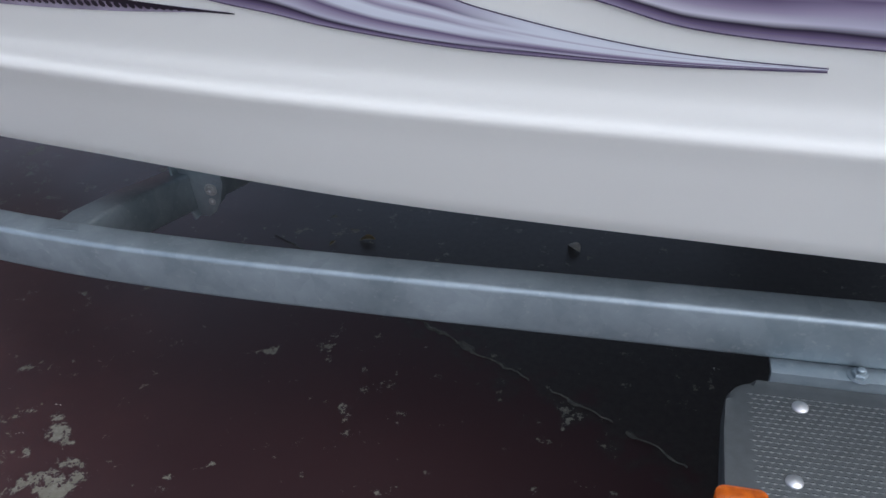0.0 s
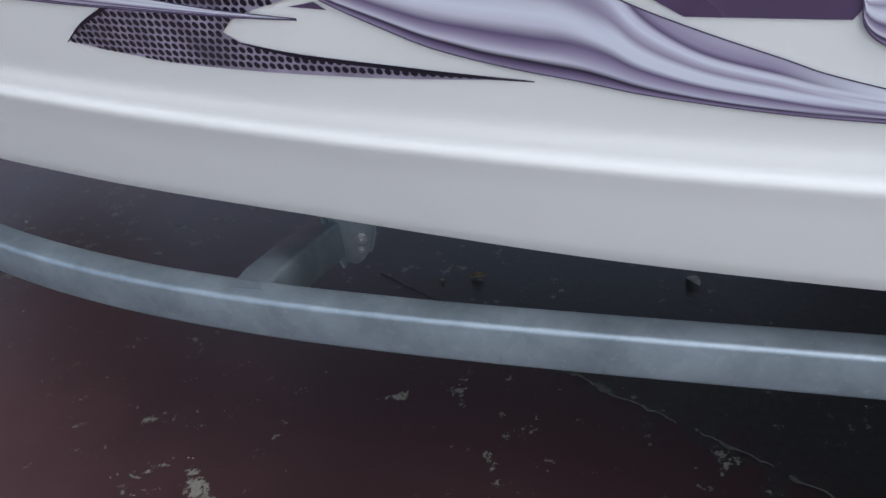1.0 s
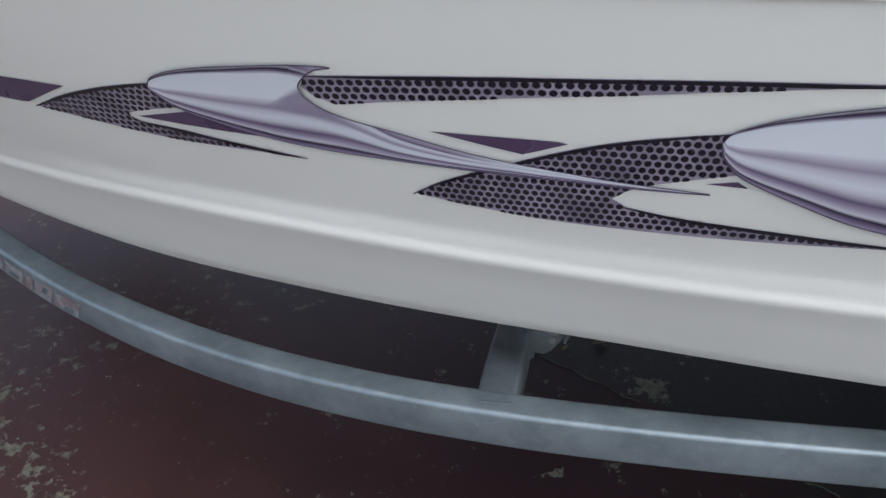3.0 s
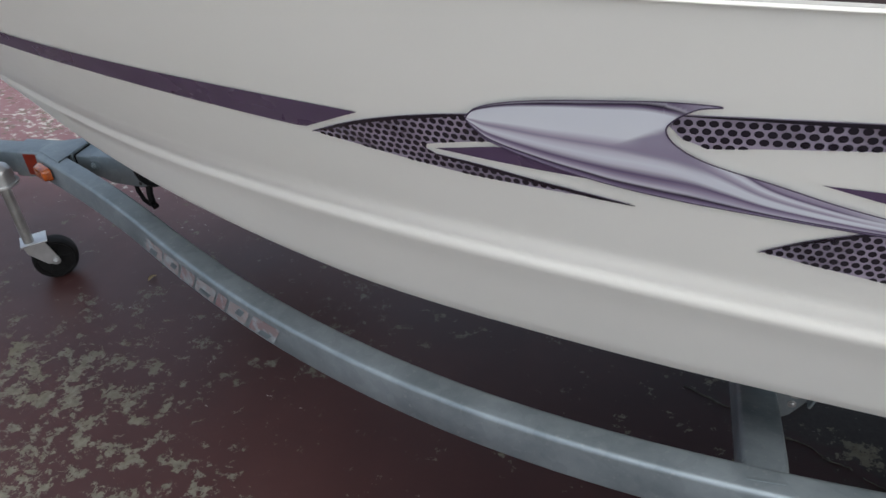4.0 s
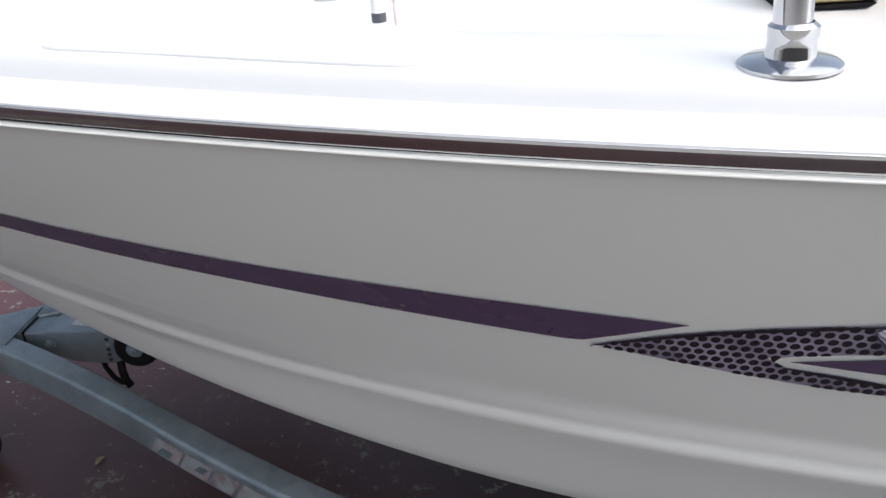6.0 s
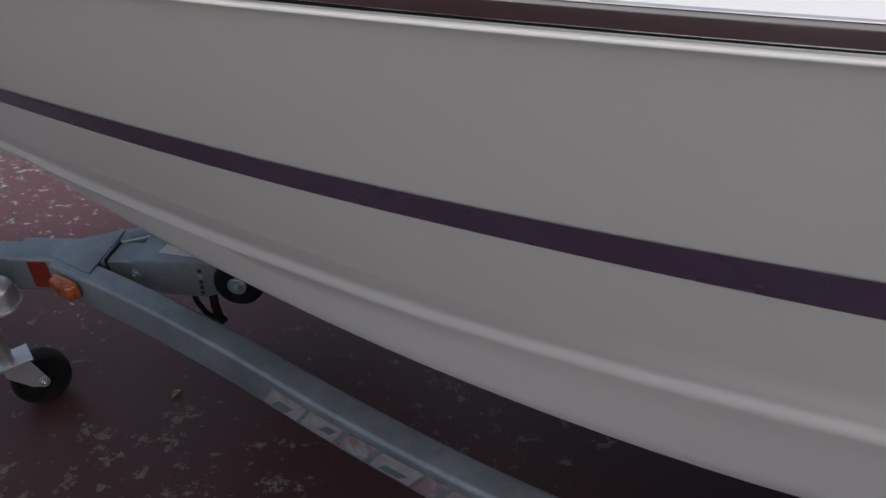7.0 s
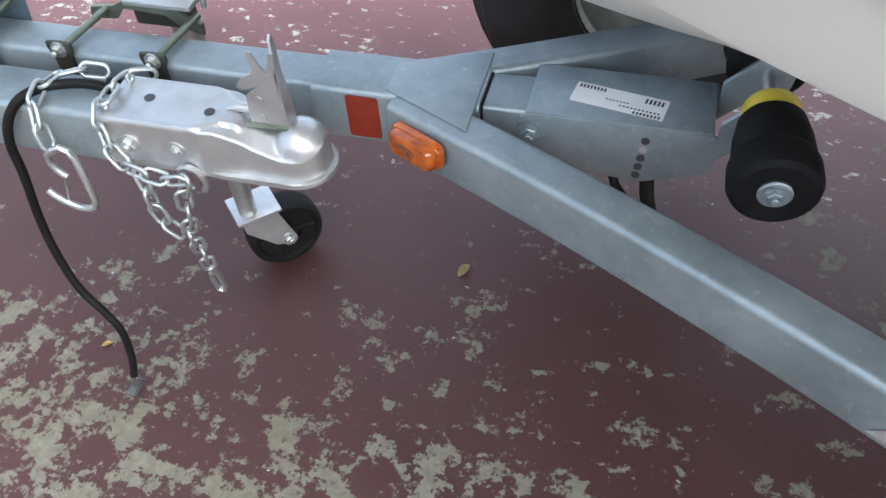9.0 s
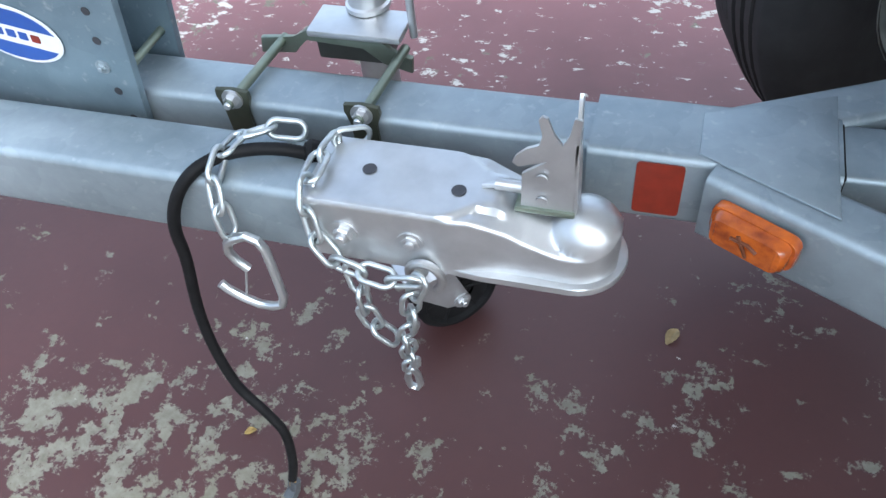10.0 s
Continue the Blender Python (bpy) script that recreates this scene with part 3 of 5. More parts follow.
def honeycomb(poly, pitch, row, follow=None):
    """Dark cells of a printed honeycomb inside an outline, in rows that follow its upper edge if given."""
    bm = bmesh.new()
    x0, x1 = min(p[0] for p in poly), max(p[0] for p in poly)
    z0, z1 = min(p[1] for p in poly), max(p[1] for p in poly)
    rx, rz = pitch * 0.40, row * 0.45
    for j in range(int((z1 - z0) / row) + 2):
        for i in range(int((x1 - x0) / pitch) + 3):
            x, z = x0 + (i + (j % 2) * 0.5 - 0.5) * pitch, z0 + j * row
            if follow:
                z = float(np.interp(x, [p[0] for p in follow], [p[1] for p in follow])) - 0.0085 - j * row
            if not inside(x, z, poly):
                continue
            c = bm.verts.new((x, 0, z))
            ring = []
            for a in (q * math.pi / 4 + 0.39 for q in range(8)):
                p, q = x + rx * math.cos(a), z + rz * math.sin(a)
                p, q = (p, q) if inside(p, q, poly) else edge_point(p, q, poly)
                ring.append(bm.verts.new((p, 0, q)))
            for q in range(8):
                bm.faces.new((c, ring[q], ring[(q + 1) % 8]))
    lay_on_hull(bm, 0.0022)
    return bm


def edge_band(line, width, off=0.0028):
    """A narrow dark border hanging below a line (x, z), tapered at its ends."""
    bm = bmesh.new()
    a, m = [], len(line)
    for i, (x, z) in enumerate(line):
        w = width * min(1, 4 * i / m + 0.2, 4 * (m - 1 - i) / m + 0.2)
        a.append((bm.verts.new((x, 0, z)), bm.verts.new((x, 0, z - w))))
    for p, q in zip(a, a[1:]):
        bm.faces.new((p[0], p[1], q[1], q[0]))
    lay_on_hull(bm, off)
    return bm


def honeycomb_patch(top, rest, border, pitch, row, label, follow=None):
    poly = top + rest
    base = boat_part("honeycomb_decal", film(poly), MESH_VINYL, label, smooth=False)
    tagged(boat_part("honeycomb_print", honeycomb(poly, pitch, row, follow), DARK_VINYL, "", base, False), kind="stuff")
    boat_part("decal_edge", edge_band(border, 0.0046), DARK_VINYL, "", base, False)
    for o in base.children:
        o.location = (0, 0, 0)


def stroke(line, width, off):
    """A thin dark line along the edge of a print."""
    bm = bmesh.new()
    last = None
    for i, (x, z) in enumerate(line):
        (xa, za), (xb, zb) = line[max(0, i - 1)], line[min(len(line) - 1, i + 1)]
        d = math.hypot(xb - xa, zb - za) or 1.0
        nx, nz = -(zb - za) / d * width / 2, (xb - xa) / d * width / 2
        row = (bm.verts.new((x - nx, 0, z - nz)), bm.verts.new((x + nx, 0, z + nz)))
        if last:
            bm.faces.new((last[0], last[1], row[1], row[0]))
        last = row
    lay_on_hull(bm, off)
    return bm


def swoosh(top, bottom, label, crest=None, step=0.004):
    """A printed flame between an upper line (with its hook) and a lower line, shaded from its crest down."""
    top, bottom = spline(top, 10), spline(bottom, 10)
    crest = spline(crest, 8) if crest else top
    cx, cz = [p[0] for p in crest], [p[1] for p in crest]
    bx, bz = [p[0] for p in bottom], [p[1] for p in bottom]
    poly = top + bottom[::-1]
    x0, x1 = min(p[0] for p in poly) + 1e-4, max(p[0] for p in poly) - 1e-4
    bm = bmesh.new()
    uvl = bm.loops.layers.uv.new("UVMap")
    n, last = 14, []
    for x in np.linspace(x0, x1, int((x1 - x0) / step)):
        cuts = sorted(za + (zb - za) * (x - xa) / (xb - xa) for (xa, za), (xb, zb) in zip(poly, poly[1:] + poly[:1]) if (xa > x) != (xb > x))
        hi, lo = float(np.interp(x, cx, cz)), float(np.interp(x, bx, bz))
        cols = []
        for z0, z1 in zip(cuts[::2], cuts[1::2]):
            zs = [z0 + (z1 - z0) * j / n for j in range(n + 1)]
            cols.append((z0, z1, [bm.verts.new((x, 0, z)) for z in zs], [((x - x0) / (x1 - x0), min(1, max(0, (hi - z) / max(1e-4, hi - lo)))) for z in zs]))
        for a in last:
            for b in cols:
                if min(a[1], b[1]) - max(a[0], b[0]) > 0.3 * min(a[1] - a[0], b[1] - b[0]):
                    for j in range(n):
                        f = bm.faces.new((a[2][j], b[2][j], b[2][j + 1], a[2][j + 1]))
                        for lp, w in zip(f.loops, (a[3][j], b[3][j], b[3][j + 1], a[3][j + 1])):
                            lp[uvl].uv = w
        last = cols
    lay_on_hull(bm, 0.0036)
    ob = boat_part("flame_decal", bm, SWOOSH, label, smooth=False)
    boat_part("flame_edge", stroke(top, 0.0014, 0.0042), PLUM, "", ob, False)
    boat_part("flame_edge", stroke(bottom, 0.0014, 0.0042), PLUM, "", ob, False)
    return ob


# bow stripe
stripe_top = spline([(-2.95, 1.305), (-2.6, 1.267), (-2.3, 1.232), (-2.05, 1.204), (-1.85, 1.186), (-1.65, 1.172), (-1.45, 1.161), (-1.334, 1.154)])
stripe_low = spline([(-1.420, 1.116), (-1.60, 1.132), (-1.75, 1.146), (-1.92, 1.161), (-2.1, 1.180), (-2.3, 1.208), (-2.6, 1.249), (-2.93, 1.303)])


def ribbon(top, low, off=0.0016, n=100):
    """A film of even cross strips between an upper and a lower line (x, z)."""
    bm = bmesh.new()
    top, low = sorted(tuple(p) for p in top), sorted(tuple(p) for p in low)
    pairs = []
    for x in np.linspace(top[0][0], top[-1][0], n):
        hi = float(np.interp(x, [p[0] for p in top], [p[1] for p in top]))
        lo = min(hi - 0.0004, float(np.interp(x, [p[0] for p in low], [p[1] for p in low])))
        pairs.append((bm.verts.new((x, 0, hi)), bm.verts.new((x, 0, (hi + lo) / 2)), bm.verts.new((x, 0, lo))))
    for p, q in zip(pairs, pairs[1:]):
        for i in (0, 1):
            bm.faces.new((p[i], p[i + 1], q[i + 1], q[i]))
    lay_on_hull(bm, off)
    return bm


boat_part("bow_stripe", ribbon(stripe_top, list(stripe_low) + [tuple(stripe_top[-1])]), PURPLE, "tapering dark purple bow stripe")

# forward group
hex_top = spline([(-1.410, 1.112), (-1.351, 1.137), (-1.296, 1.154), (-1.248, 1.165), (-1.200, 1.173)], 6)
hex_rest = [(-1.197, 1.155), (-1.178, 1.138), (-1.234, 1.127), (-1.269, 1.117)] + spline([(-1.252, 1.106), (-1.195, 1.098), (-1.146, 1.088), (-1.096, 1.080), (-1.042, 1.072)], 5) \
    + spline([(-1.113, 1.074), (-1.166, 1.076), (-1.230, 1.081), (-1.290, 1.090), (-1.345, 1.100)], 4)
honeycomb_patch(hex_top, hex_rest, hex_top, 0.0098, 0.0094, "printed lilac honeycomb with a black edge")
boat_part("decal_wedge", film([(-1.252, 1.1145), (-1.180, 1.1300), (-1.166, 1.1300), (-1.131, 1.1180), (-1.089, 1.1015), (-1.138, 1.1040), (-1.189, 1.1080)]), PURPLE, "", smooth=False)
boat_part("decal_edge", edge_band(spline([(-1.255, 1.107), (-1.195, 1.0985), (-1.146, 1.089), (-1.096, 1.0805), (-1.042, 1.072)], 6), 0.005), DARK_VINYL, "", smooth=False)
band_top = spline([(-1.005, 1.199), (-0.907, 1.205), (-0.799, 1.210), (-0.699, 1.213), (-0.607, 1.2155), (-0.50, 1.2165), (-0.442, 1.2160)], 6)
band_rest = spline([(-0.52, 1.211), (-0.605, 1.2035), (-0.698, 1.194), (-0.80, 1.184), (-0.915, 1.171), (-0.980, 1.162)], 5) + [(-1.002, 1.171), (-1.013, 1.184)]
honeycomb_patch(band_top, band_rest, band_top, 0.0102, 0.0092, "printed lilac honeycomb band with a black edge", band_top)
swoosh([(-1.205, 1.168), (-1.192, 1.183), (-1.164, 1.194), (-1.125, 1.202), (-1.076, 1.208), (-1.023, 1.213), (-0.985, 1.2140), (-0.972, 1.2125), (-0.990, 1.2085), (-1.006, 1.197), (-1.015, 1.184),
        (-1.011, 1.170), (-0.996, 1.156), (-0.971, 1.144), (-0.923, 1.130), (-0.865, 1.112), (-0.807, 1.099), (-0.749, 1.090), (-0.692, 1.082), (-0.606, 1.0745)],
       [(-1.205, 1.166), (-1.198, 1.155), (-1.181, 1.138), (-1.131, 1.1175), (-1.066, 1.1005), (-0.999, 1.091), (-0.933, 1.086), (-0.87, 1.082), (-0.808, 1.079), (-0.749, 1.0765), (-0.663, 1.0735), (-0.606, 1.0730)],
       "printed pale lilac flame with purple shading",
       [(-1.205, 1.170), (-1.192, 1.183), (-1.164, 1.194), (-1.125, 1.202), (-1.076, 1.208), (-1.030, 1.212), (-0.995, 1.204), (-0.960, 1.172), (-0.923, 1.137), (-0.865, 1.113), (-0.807, 1.100), (-0.749, 1.091), (-0.692, 1.083), (-0.606, 1.0746)])

# middle group
boat_part("decal_wedge", film([(-0.885, 1.1330), (-0.755, 1.1310), (-0.745, 1.1285), (-0.791, 1.1095), (-0.840, 1.1210)]), PURPLE, "", smooth=False)
hexb_top = spline([(-0.922, 1.029), (-0.887, 1.054), (-0.849, 1.074), (-0.789, 1.102), (-0.748, 1.119), (-0.705, 1.134), (-0.654, 1.146), (-0.600, 1.155)], 5)
hexb_rest = [(-0.598, 1.125), (-0.580, 1.103), (-0.612, 1.094), (-0.664, 1.078), (-0.685, 1.067), (-0.700, 1.053)] \
    + spline([(-0.684, 1.041), (-0.631, 1.0305), (-0.574, 1.0245), (-0.519, 1.0195), (-0.465, 1.0145), (-0.380, 1.0085)], 5) \
    + spline([(-0.515, 1.003), (-0.628, 1.002), (-0.749, 1.005), (-0.813, 1.011), (-0.878, 1.021)], 4)
honeycomb_patch(hexb_top, hexb_rest, hexb_top, 0.0094, 0.0098, "printed lilac honeycomb with a black edge")
boat_part("decal_edge", edge_band(spline([(-0.690, 1.0425), (-0.631, 1.0315), (-0.574, 1.0255), (-0.519, 1.0205), (-0.465, 1.0155), (-0.378, 1.0085)], 6), 0.0055), DARK_VINYL, "", smooth=False)
boat_part("decal_wedge", film([(-0.612, 1.0860), (-0.583, 1.0920), (-0.572, 1.0835)]), PURPLE, "", smooth=False)
swoosh([(-0.605, 1.146), (-0.599, 1.157), (-0.585, 1.166), (-0.560, 1.177), (-0.520, 1.188), (-0.481, 1.196), (-0.426, 1.2045), (-0.376, 1.210), (-0.320, 1.214), (-0.300, 1.2145), (-0.312, 1.206), (-0.328, 1.185),
        (-0.334, 1.160), (-0.331, 1.135), (-0.316, 1.112), (-0.290, 1.095), (-0.229, 1.069), (-0.163, 1.044), (-0.124, 1.029), (-0.049, 1.009), (0.025, 0.994), (0.096, 0.986), (0.170, 0.982)],
       [(-0.605, 1.143), (-0.602, 1.128), (-0.589, 1.108), (-0.568, 1.092), (-0.521, 1.067), (-0.474, 1.045), (-0.426, 1.031), (-0.380, 1.0205), (-0.334, 1.012), (-0.269, 0.9985), (-0.157, 0.984), (-0.05, 0.978), (0.05, 0.976), (0.170, 0.978)],
       "printed pale lilac flame with purple shading",
       [(-0.605, 1.148), (-0.599, 1.158), (-0.585, 1.167), (-0.560, 1.178), (-0.520, 1.189), (-0.481, 1.197), (-0.426, 1.205), (-0.376, 1.210), (-0.345, 1.205), (-0.310, 1.165), (-0.280, 1.115), (-0.229, 1.071), (-0.163, 1.046), (-0.124, 1.031), (-0.049, 1.010), (0.025, 0.995), (0.096, 0.987), (0.170, 0.983)])
band_b = spline([(-0.326, 1.189), (-0.22, 1.199), (-0.1, 1.206), (0.1, 1.212), (0.3, 1.214)], 6)
honeycomb_patch(band_b, spline([(0.2, 1.205), (0.05, 1.190), (-0.1, 1.174), (-0.248, 1.160), (-0.310, 1.153)], 5) + [(-0.333, 1.165)], band_b, 0.0106, 0.0095, "printed lilac honeycomb band with a black edge", band_b)
boat_part("decal_wedge", film([(-0.315, 1.1245), (-0.118, 1.1235), (-0.112, 1.100), (-0.121, 1.0815), (-0.248, 1.0825), (-0.288, 1.1075)]), PURPLE, "", smooth=False)

# after group, cut by the edge of what was filmed
swoosh([(-0.118, 1.103), (-0.108, 1.122), (-0.08, 1.142), (-0.02, 1.162), (0.08, 1.178), (0.2, 1.187), (0.32, 1.190), (0.42, 1.17), (0.5, 1.10), (0.62, 1.03)],
       [(-0.118, 1.100), (-0.111, 1.077), (-0.091, 1.060), (-0.050, 1.049), (-0.011, 1.037), (0.046, 1.0185), (0.114, 1.0085), (0.208, 1.002), (0.35, 0.995), (0.62, 0.985)],
       "printed pale lilac flame with purple shading")

# ---- trailer fittings ----


def nut(bm, at, axis, r=0.0095, h=0.008):
    lathe(bm, [(r, 0), (r, h * 0.8), (r * 0.85, h)], at, axis, 6, True)
    lathe(bm, [(r * 0.52, h * 0.7), (r * 0.52, h * 1.6), (r * 0.4, h * 1.75)], at, axis, 12, True)
    lathe(bm, [(r * 1.45, -0.0005), (r * 1.45, 0.0016)], at, axis, 20, True)


# flat gusset over the place where the legs meet the sleeve
bm = bmesh.new()
slab(bm, [(-2.728, 1.647), (-2.614, 1.590), (-2.614, 1.746), (-2.728, 1.702)], (0, 0, TOP + 0.0008), (1, 0, 0), (0, 1, 0), 0.002, 0.0006)
tpart("gusset", bm)

# red reflective tape and amber marker
bm = bmesh.new()
slab(bm, rrect(0.0425, 0.064, 0.004), (-2.7585, 1.6372, 0.552), (1, 0, 0), (0, 0, 1), 0.0012)
tpart("reflective_tape", bm, RED_TAPE, "red reflective tape")
leg_dir = Vector((0.325, -0.173, 0)).normalized()
leg_out = Vector((-leg_dir.y, leg_dir.x, 0)) * -1
marker_mid = Vector((-2.674, 1.5915, 0.559))


def marker_light():
    bm = bmesh.new()
    base = rrect(0.079, 0.037, 0.010, 4)
    o = marker_mid
    rings = []
    for k, d in ((1.0, -0.004), (1.0, 0.004), (0.97, 0.006), (0.90, 0.006), (0.88, 0.013), (0.80, 0.0175), (0.45, 0.0185)):
        rings.append([bm.verts.new(o + leg_dir * a * k + Vector((0, 0, b * (k - 0.02))) + leg_out * d) for a, b in base])
    m = len(base)
    for r, s in zip(rings, rings[1:]):
        for i in range(m):
            bm.faces.new((r[i], r[(i + 1) % m], s[(i + 1) % m], s[i]))
    bm.faces.new(rings[-1])
    body = tpart("marker_light", bm, AMBER, "amber plastic side marker light")
    bm = bmesh.new()
    for i in range(7):
        c = o + leg_dir * (-0.027 + 0.009 * i) + leg_out * 0.0168
        rod(bm, c + Vector((0, 0, -0.011)), c + Vector((0, 0, 0.011)), 0.0016, 8)
    tpart("lens_rib", bm, AMBER, "", body)
    bm = bmesh.new()
    sweep(bm, [o + leg_out * 0.0182 + leg_dir * 0.004 + Vector((0, 0, -0.010)), o + leg_out * 0.0190 + leg_dir * 0.001 + Vector((0, 0, -0.002)), o + leg_out * 0.0186 + leg_dir * -0.006 + Vector((0, 0, 0.010))], rrect(0.004, 0.003, 0.001))
    sweep(bm, [o + leg_out * 0.0182 + leg_dir * -0.012 + Vector((0, 0, 0.004)), o + leg_out * 0.0185 + leg_dir * 0.004 + Vector((0, 0, 0.0055)), o + leg_out * 0.0182 + leg_dir * 0.012 + Vector((0, 0, 0.001))], rrect(0.005, 0.003, 0.001))
    tpart("bulb_slot", bm, mat_plain("brown_smoked_plastic", (0.10, 0.03, 0.012), 0.3), "", body)


marker_light()

# faded lettering on the near rail, as plain slanted bars


def mat_faded(name, ink):
    """Sun-bleached print, worn through to the zinc in patches."""
    m, n, l, b = principled(name, ink, 0.55, 0.25)
    co = n.new("ShaderNodeTexCoord").outputs["Object"]
    wear = noise_tex(n, l, 34.0, 8, 0.7, co)
    tone = noise_tex(n, l, 12.0, 5, 0.6, co)
    col = blend(n, l, ramp(n, l, tone, [(0.38, (0, 0, 0)), (0.62, (0.8,) * 3)]), ink, (0.22, 0.20, 0.205))
    l.new(blend(n, l, ramp(n, l, wear, [(0.46, (0, 0, 0)), (0.60, (0.9,) * 3)]), col, (0.30, 0.345, 0.37)), b.inputs["Base Color"])
    return m


FADED = (mat_faded("faded_pink_vinyl", (0.33, 0.285, 0.285)), mat_faded("faded_red_vinyl", (0.25, 0.15, 0.16)), mat_plain("faded_blue_vinyl", (0.135, 0.172, 0.195), 0.5, 0.4, 0.3, 18.0))


def rail_bar(s0, s1, z0, z1, slant, material, off=0.0012):
    """A slanted strip of film on the outer face of the near rail."""
    bm = bmesh.new()
    n = 4
    lo, hi = [], []
    for i in range(n + 1):
        x = s0 + (s1 - s0) * i / n
        for lst, z, sh in ((lo, z0, 0.0), (hi, z1, slant)):
            xx = x + sh
            dy = (tube_y(xx + 0.01) - tube_y(xx - 0.01)) / 0.02
            nx, ny = dy / math.hypot(1, dy), -1 / math.hypot(1, dy)
            lst.append(bm.verts.new((xx + nx * off, tube_y(xx) + ny * off, z)))
    for i in range(n):
        bm.faces.new((lo[i], lo[i + 1], hi[i + 1], hi[i]))
    tpart("lettering_bar", bm, material, "", near_rail)


# each letter: its width, its ink, and the blue piece within it (start, width, low, high)
x = -2.185
for w, c, piece, gap in ((0.070, 0, (0.016, 0.030, 0.06, 0.52), 0.006), (0.062, 0, (0.030, 0.020, 0.30, 0.72), 0.010), (0.050, 1, None, 0.008), (0.066, 0, (0.012, 0.036, 0.10, 0.44), 0.007),
                         (0.030, 1, None, 0.009), (0.058, 0, (0.022, 0.018, 0.38, 0.84), 0.012), (0.074, 1, (0.026, 0.030, 0.04, 0.40), 0.004)):
    lo, tall = TOP - 0.064, 0.046
    rail_bar(x, x + w, lo, lo + tall, 0.030, FADED[c])
    if piece:
        a, pw, z0, z1 = piece
        rail_bar(x + a + 0.030 * z0, x + a + pw + 0.030 * z0, lo + tall * z0, lo + tall * z1, 0.030 * (z1 - z0) + 0.006, FADED[2], 0.0018)
    x += w + gap

# coupler on the folded tongue


def coupler_body():
    bm = bmesh.new()
    cy = 1.570
    nose, r_dome = -2.8140, 0.0345

    def width(x):
        w = 0.0435 - 0.006 * ease(x, -2.930, -2.872)
        return w * math.sqrt(max(0.02, 1 - max(0.0, (x + 2.822) / 0.0415) ** 2))

    def height(x, v):
        """Pressed top: flat plate, dropped neck with a spine, ball dome."""
        a = abs(v)
        spine = 0.587 - 0.018 * min(1.0, max(0.0, (x + 2.885) / 0.055))
        edge = 0.590 - 0.018 * min(1.0, max(0.0, (x + 2.908) / 0.045)) - 0.014 * ease(x, -2.875, -2.825)
        neck = edge + (spine - edge) * min(1.0, max(0.0, (0.034 - a) / 0.022))
        plate_half = 0.0425 - 0.021 * ease(x, -2.938, -2.895)
        k = ease(plate_half - a, -0.003, 0.002) * (1 - ease(x, -2.892, -2.872))
        z = neck * (1 - k) + 0.593 * k
        d = math.hypot(x - nose, a)
        if d < r_dome:
            z = max(z, 0.5545 + math.sqrt(r_dome * r_dome - d * d))
        # rolled edge
        e = a - (width(x) - 0.0045)
        if e > 0:
            z -= 0.0045 - math.sqrt(max(0.0, 0.0045**2 - min(e, 0.0045) ** 2))
        return z

    xs = list(np.linspace(-3.062, -2.945, 8)) + list(np.linspace(-2.940, -2.7825, 66))
    rings = []
    for x in xs:
        w = width(x)
        top = [(w * q, height(x, w * q)) for q in [math.sin(g) for g in np.linspace(-math.pi / 2, math.pi / 2, 29)]]
        side = [(-w - 0.003, 0.5225), (-w - 0.0012, 0.530), (-w - 0.0002, 0.540), (-w, top[0][1] - 0.010)]
        prof = side + top + [(-a, b) for a, b in side[::-1]]
        rings.append([bm.verts.new((x, cy + a, b)) for a, b in prof])
    for r, t in zip(rings, rings[1:]):
        for i in range(len(r) - 1):
            bm.faces.new((r[i], r[i + 1], t[i + 1], t[i]))
    bm.faces.new(rings[-1])
    body = tpart("coupler", bm, ZINC, "bright zinc-plated ball coupler", None)
    # skirt flange round the nose
    bm = bmesh.new()
    out = [(-2.935, -0.0445)] + [(-2.90, -0.0475), (-2.86, -0.047)]
    out += [(-2.820 + 0.046 * math.sin(a), -0.0465 * math.cos(a)) for a in np.linspace(0, math.pi, 15)]
    out += [(-2.86, 0.047), (-2.90, 0.0475), (-2.935, 0.0445)]
    slab(bm, [(a, b) for a, b in out], (0, cy, 0.5205), (1, 0, 0), (0, 1, 0), 0.0075, 0.002)
    tpart("coupler_flange", bm, ZINC, "", body)
    # no holes are cut: flat black discs give their inner shade
    for hx, hy_ in ((-3.011, 1.573), (-2.924, 1.562)):
        bm = bmesh.new()
        lathe(bm, [(0.0068, 0), (0.0068, 0.0006)], (hx, hy_, 0.5934), (0, 0, 1), 18, True)
        tpart("hole_disc", bm, INK_AND_HOLE_BLACK, "", body)
    bm = bmesh.new()
    nut(bm, (-3.026, cy - 0.0437, 0.556), (0, -1, 0), 0.0095, 0.007)
    tpart("bolt", bm, ZINC, "", body)
    bm = bmesh.new()
    nut(bm, (-2.962, cy - 0.0437, 0.556), (0, -1, 0), 0.0085, 0.004)
    tpart("bolt", bm, ZINC, "", body)
    bm = bmesh.new()
    lathe(bm, [(0.0085, 0), (0.0085, 0.003), (0.0055, 0.0032), (0.005, 0.0015)], (-2.874, cy - 0.0345, 0.553), (0, -1, 0), 20, True)
    tpart("rivet", bm, ZINC, "", body)
    return body


coupler = coupler_body()


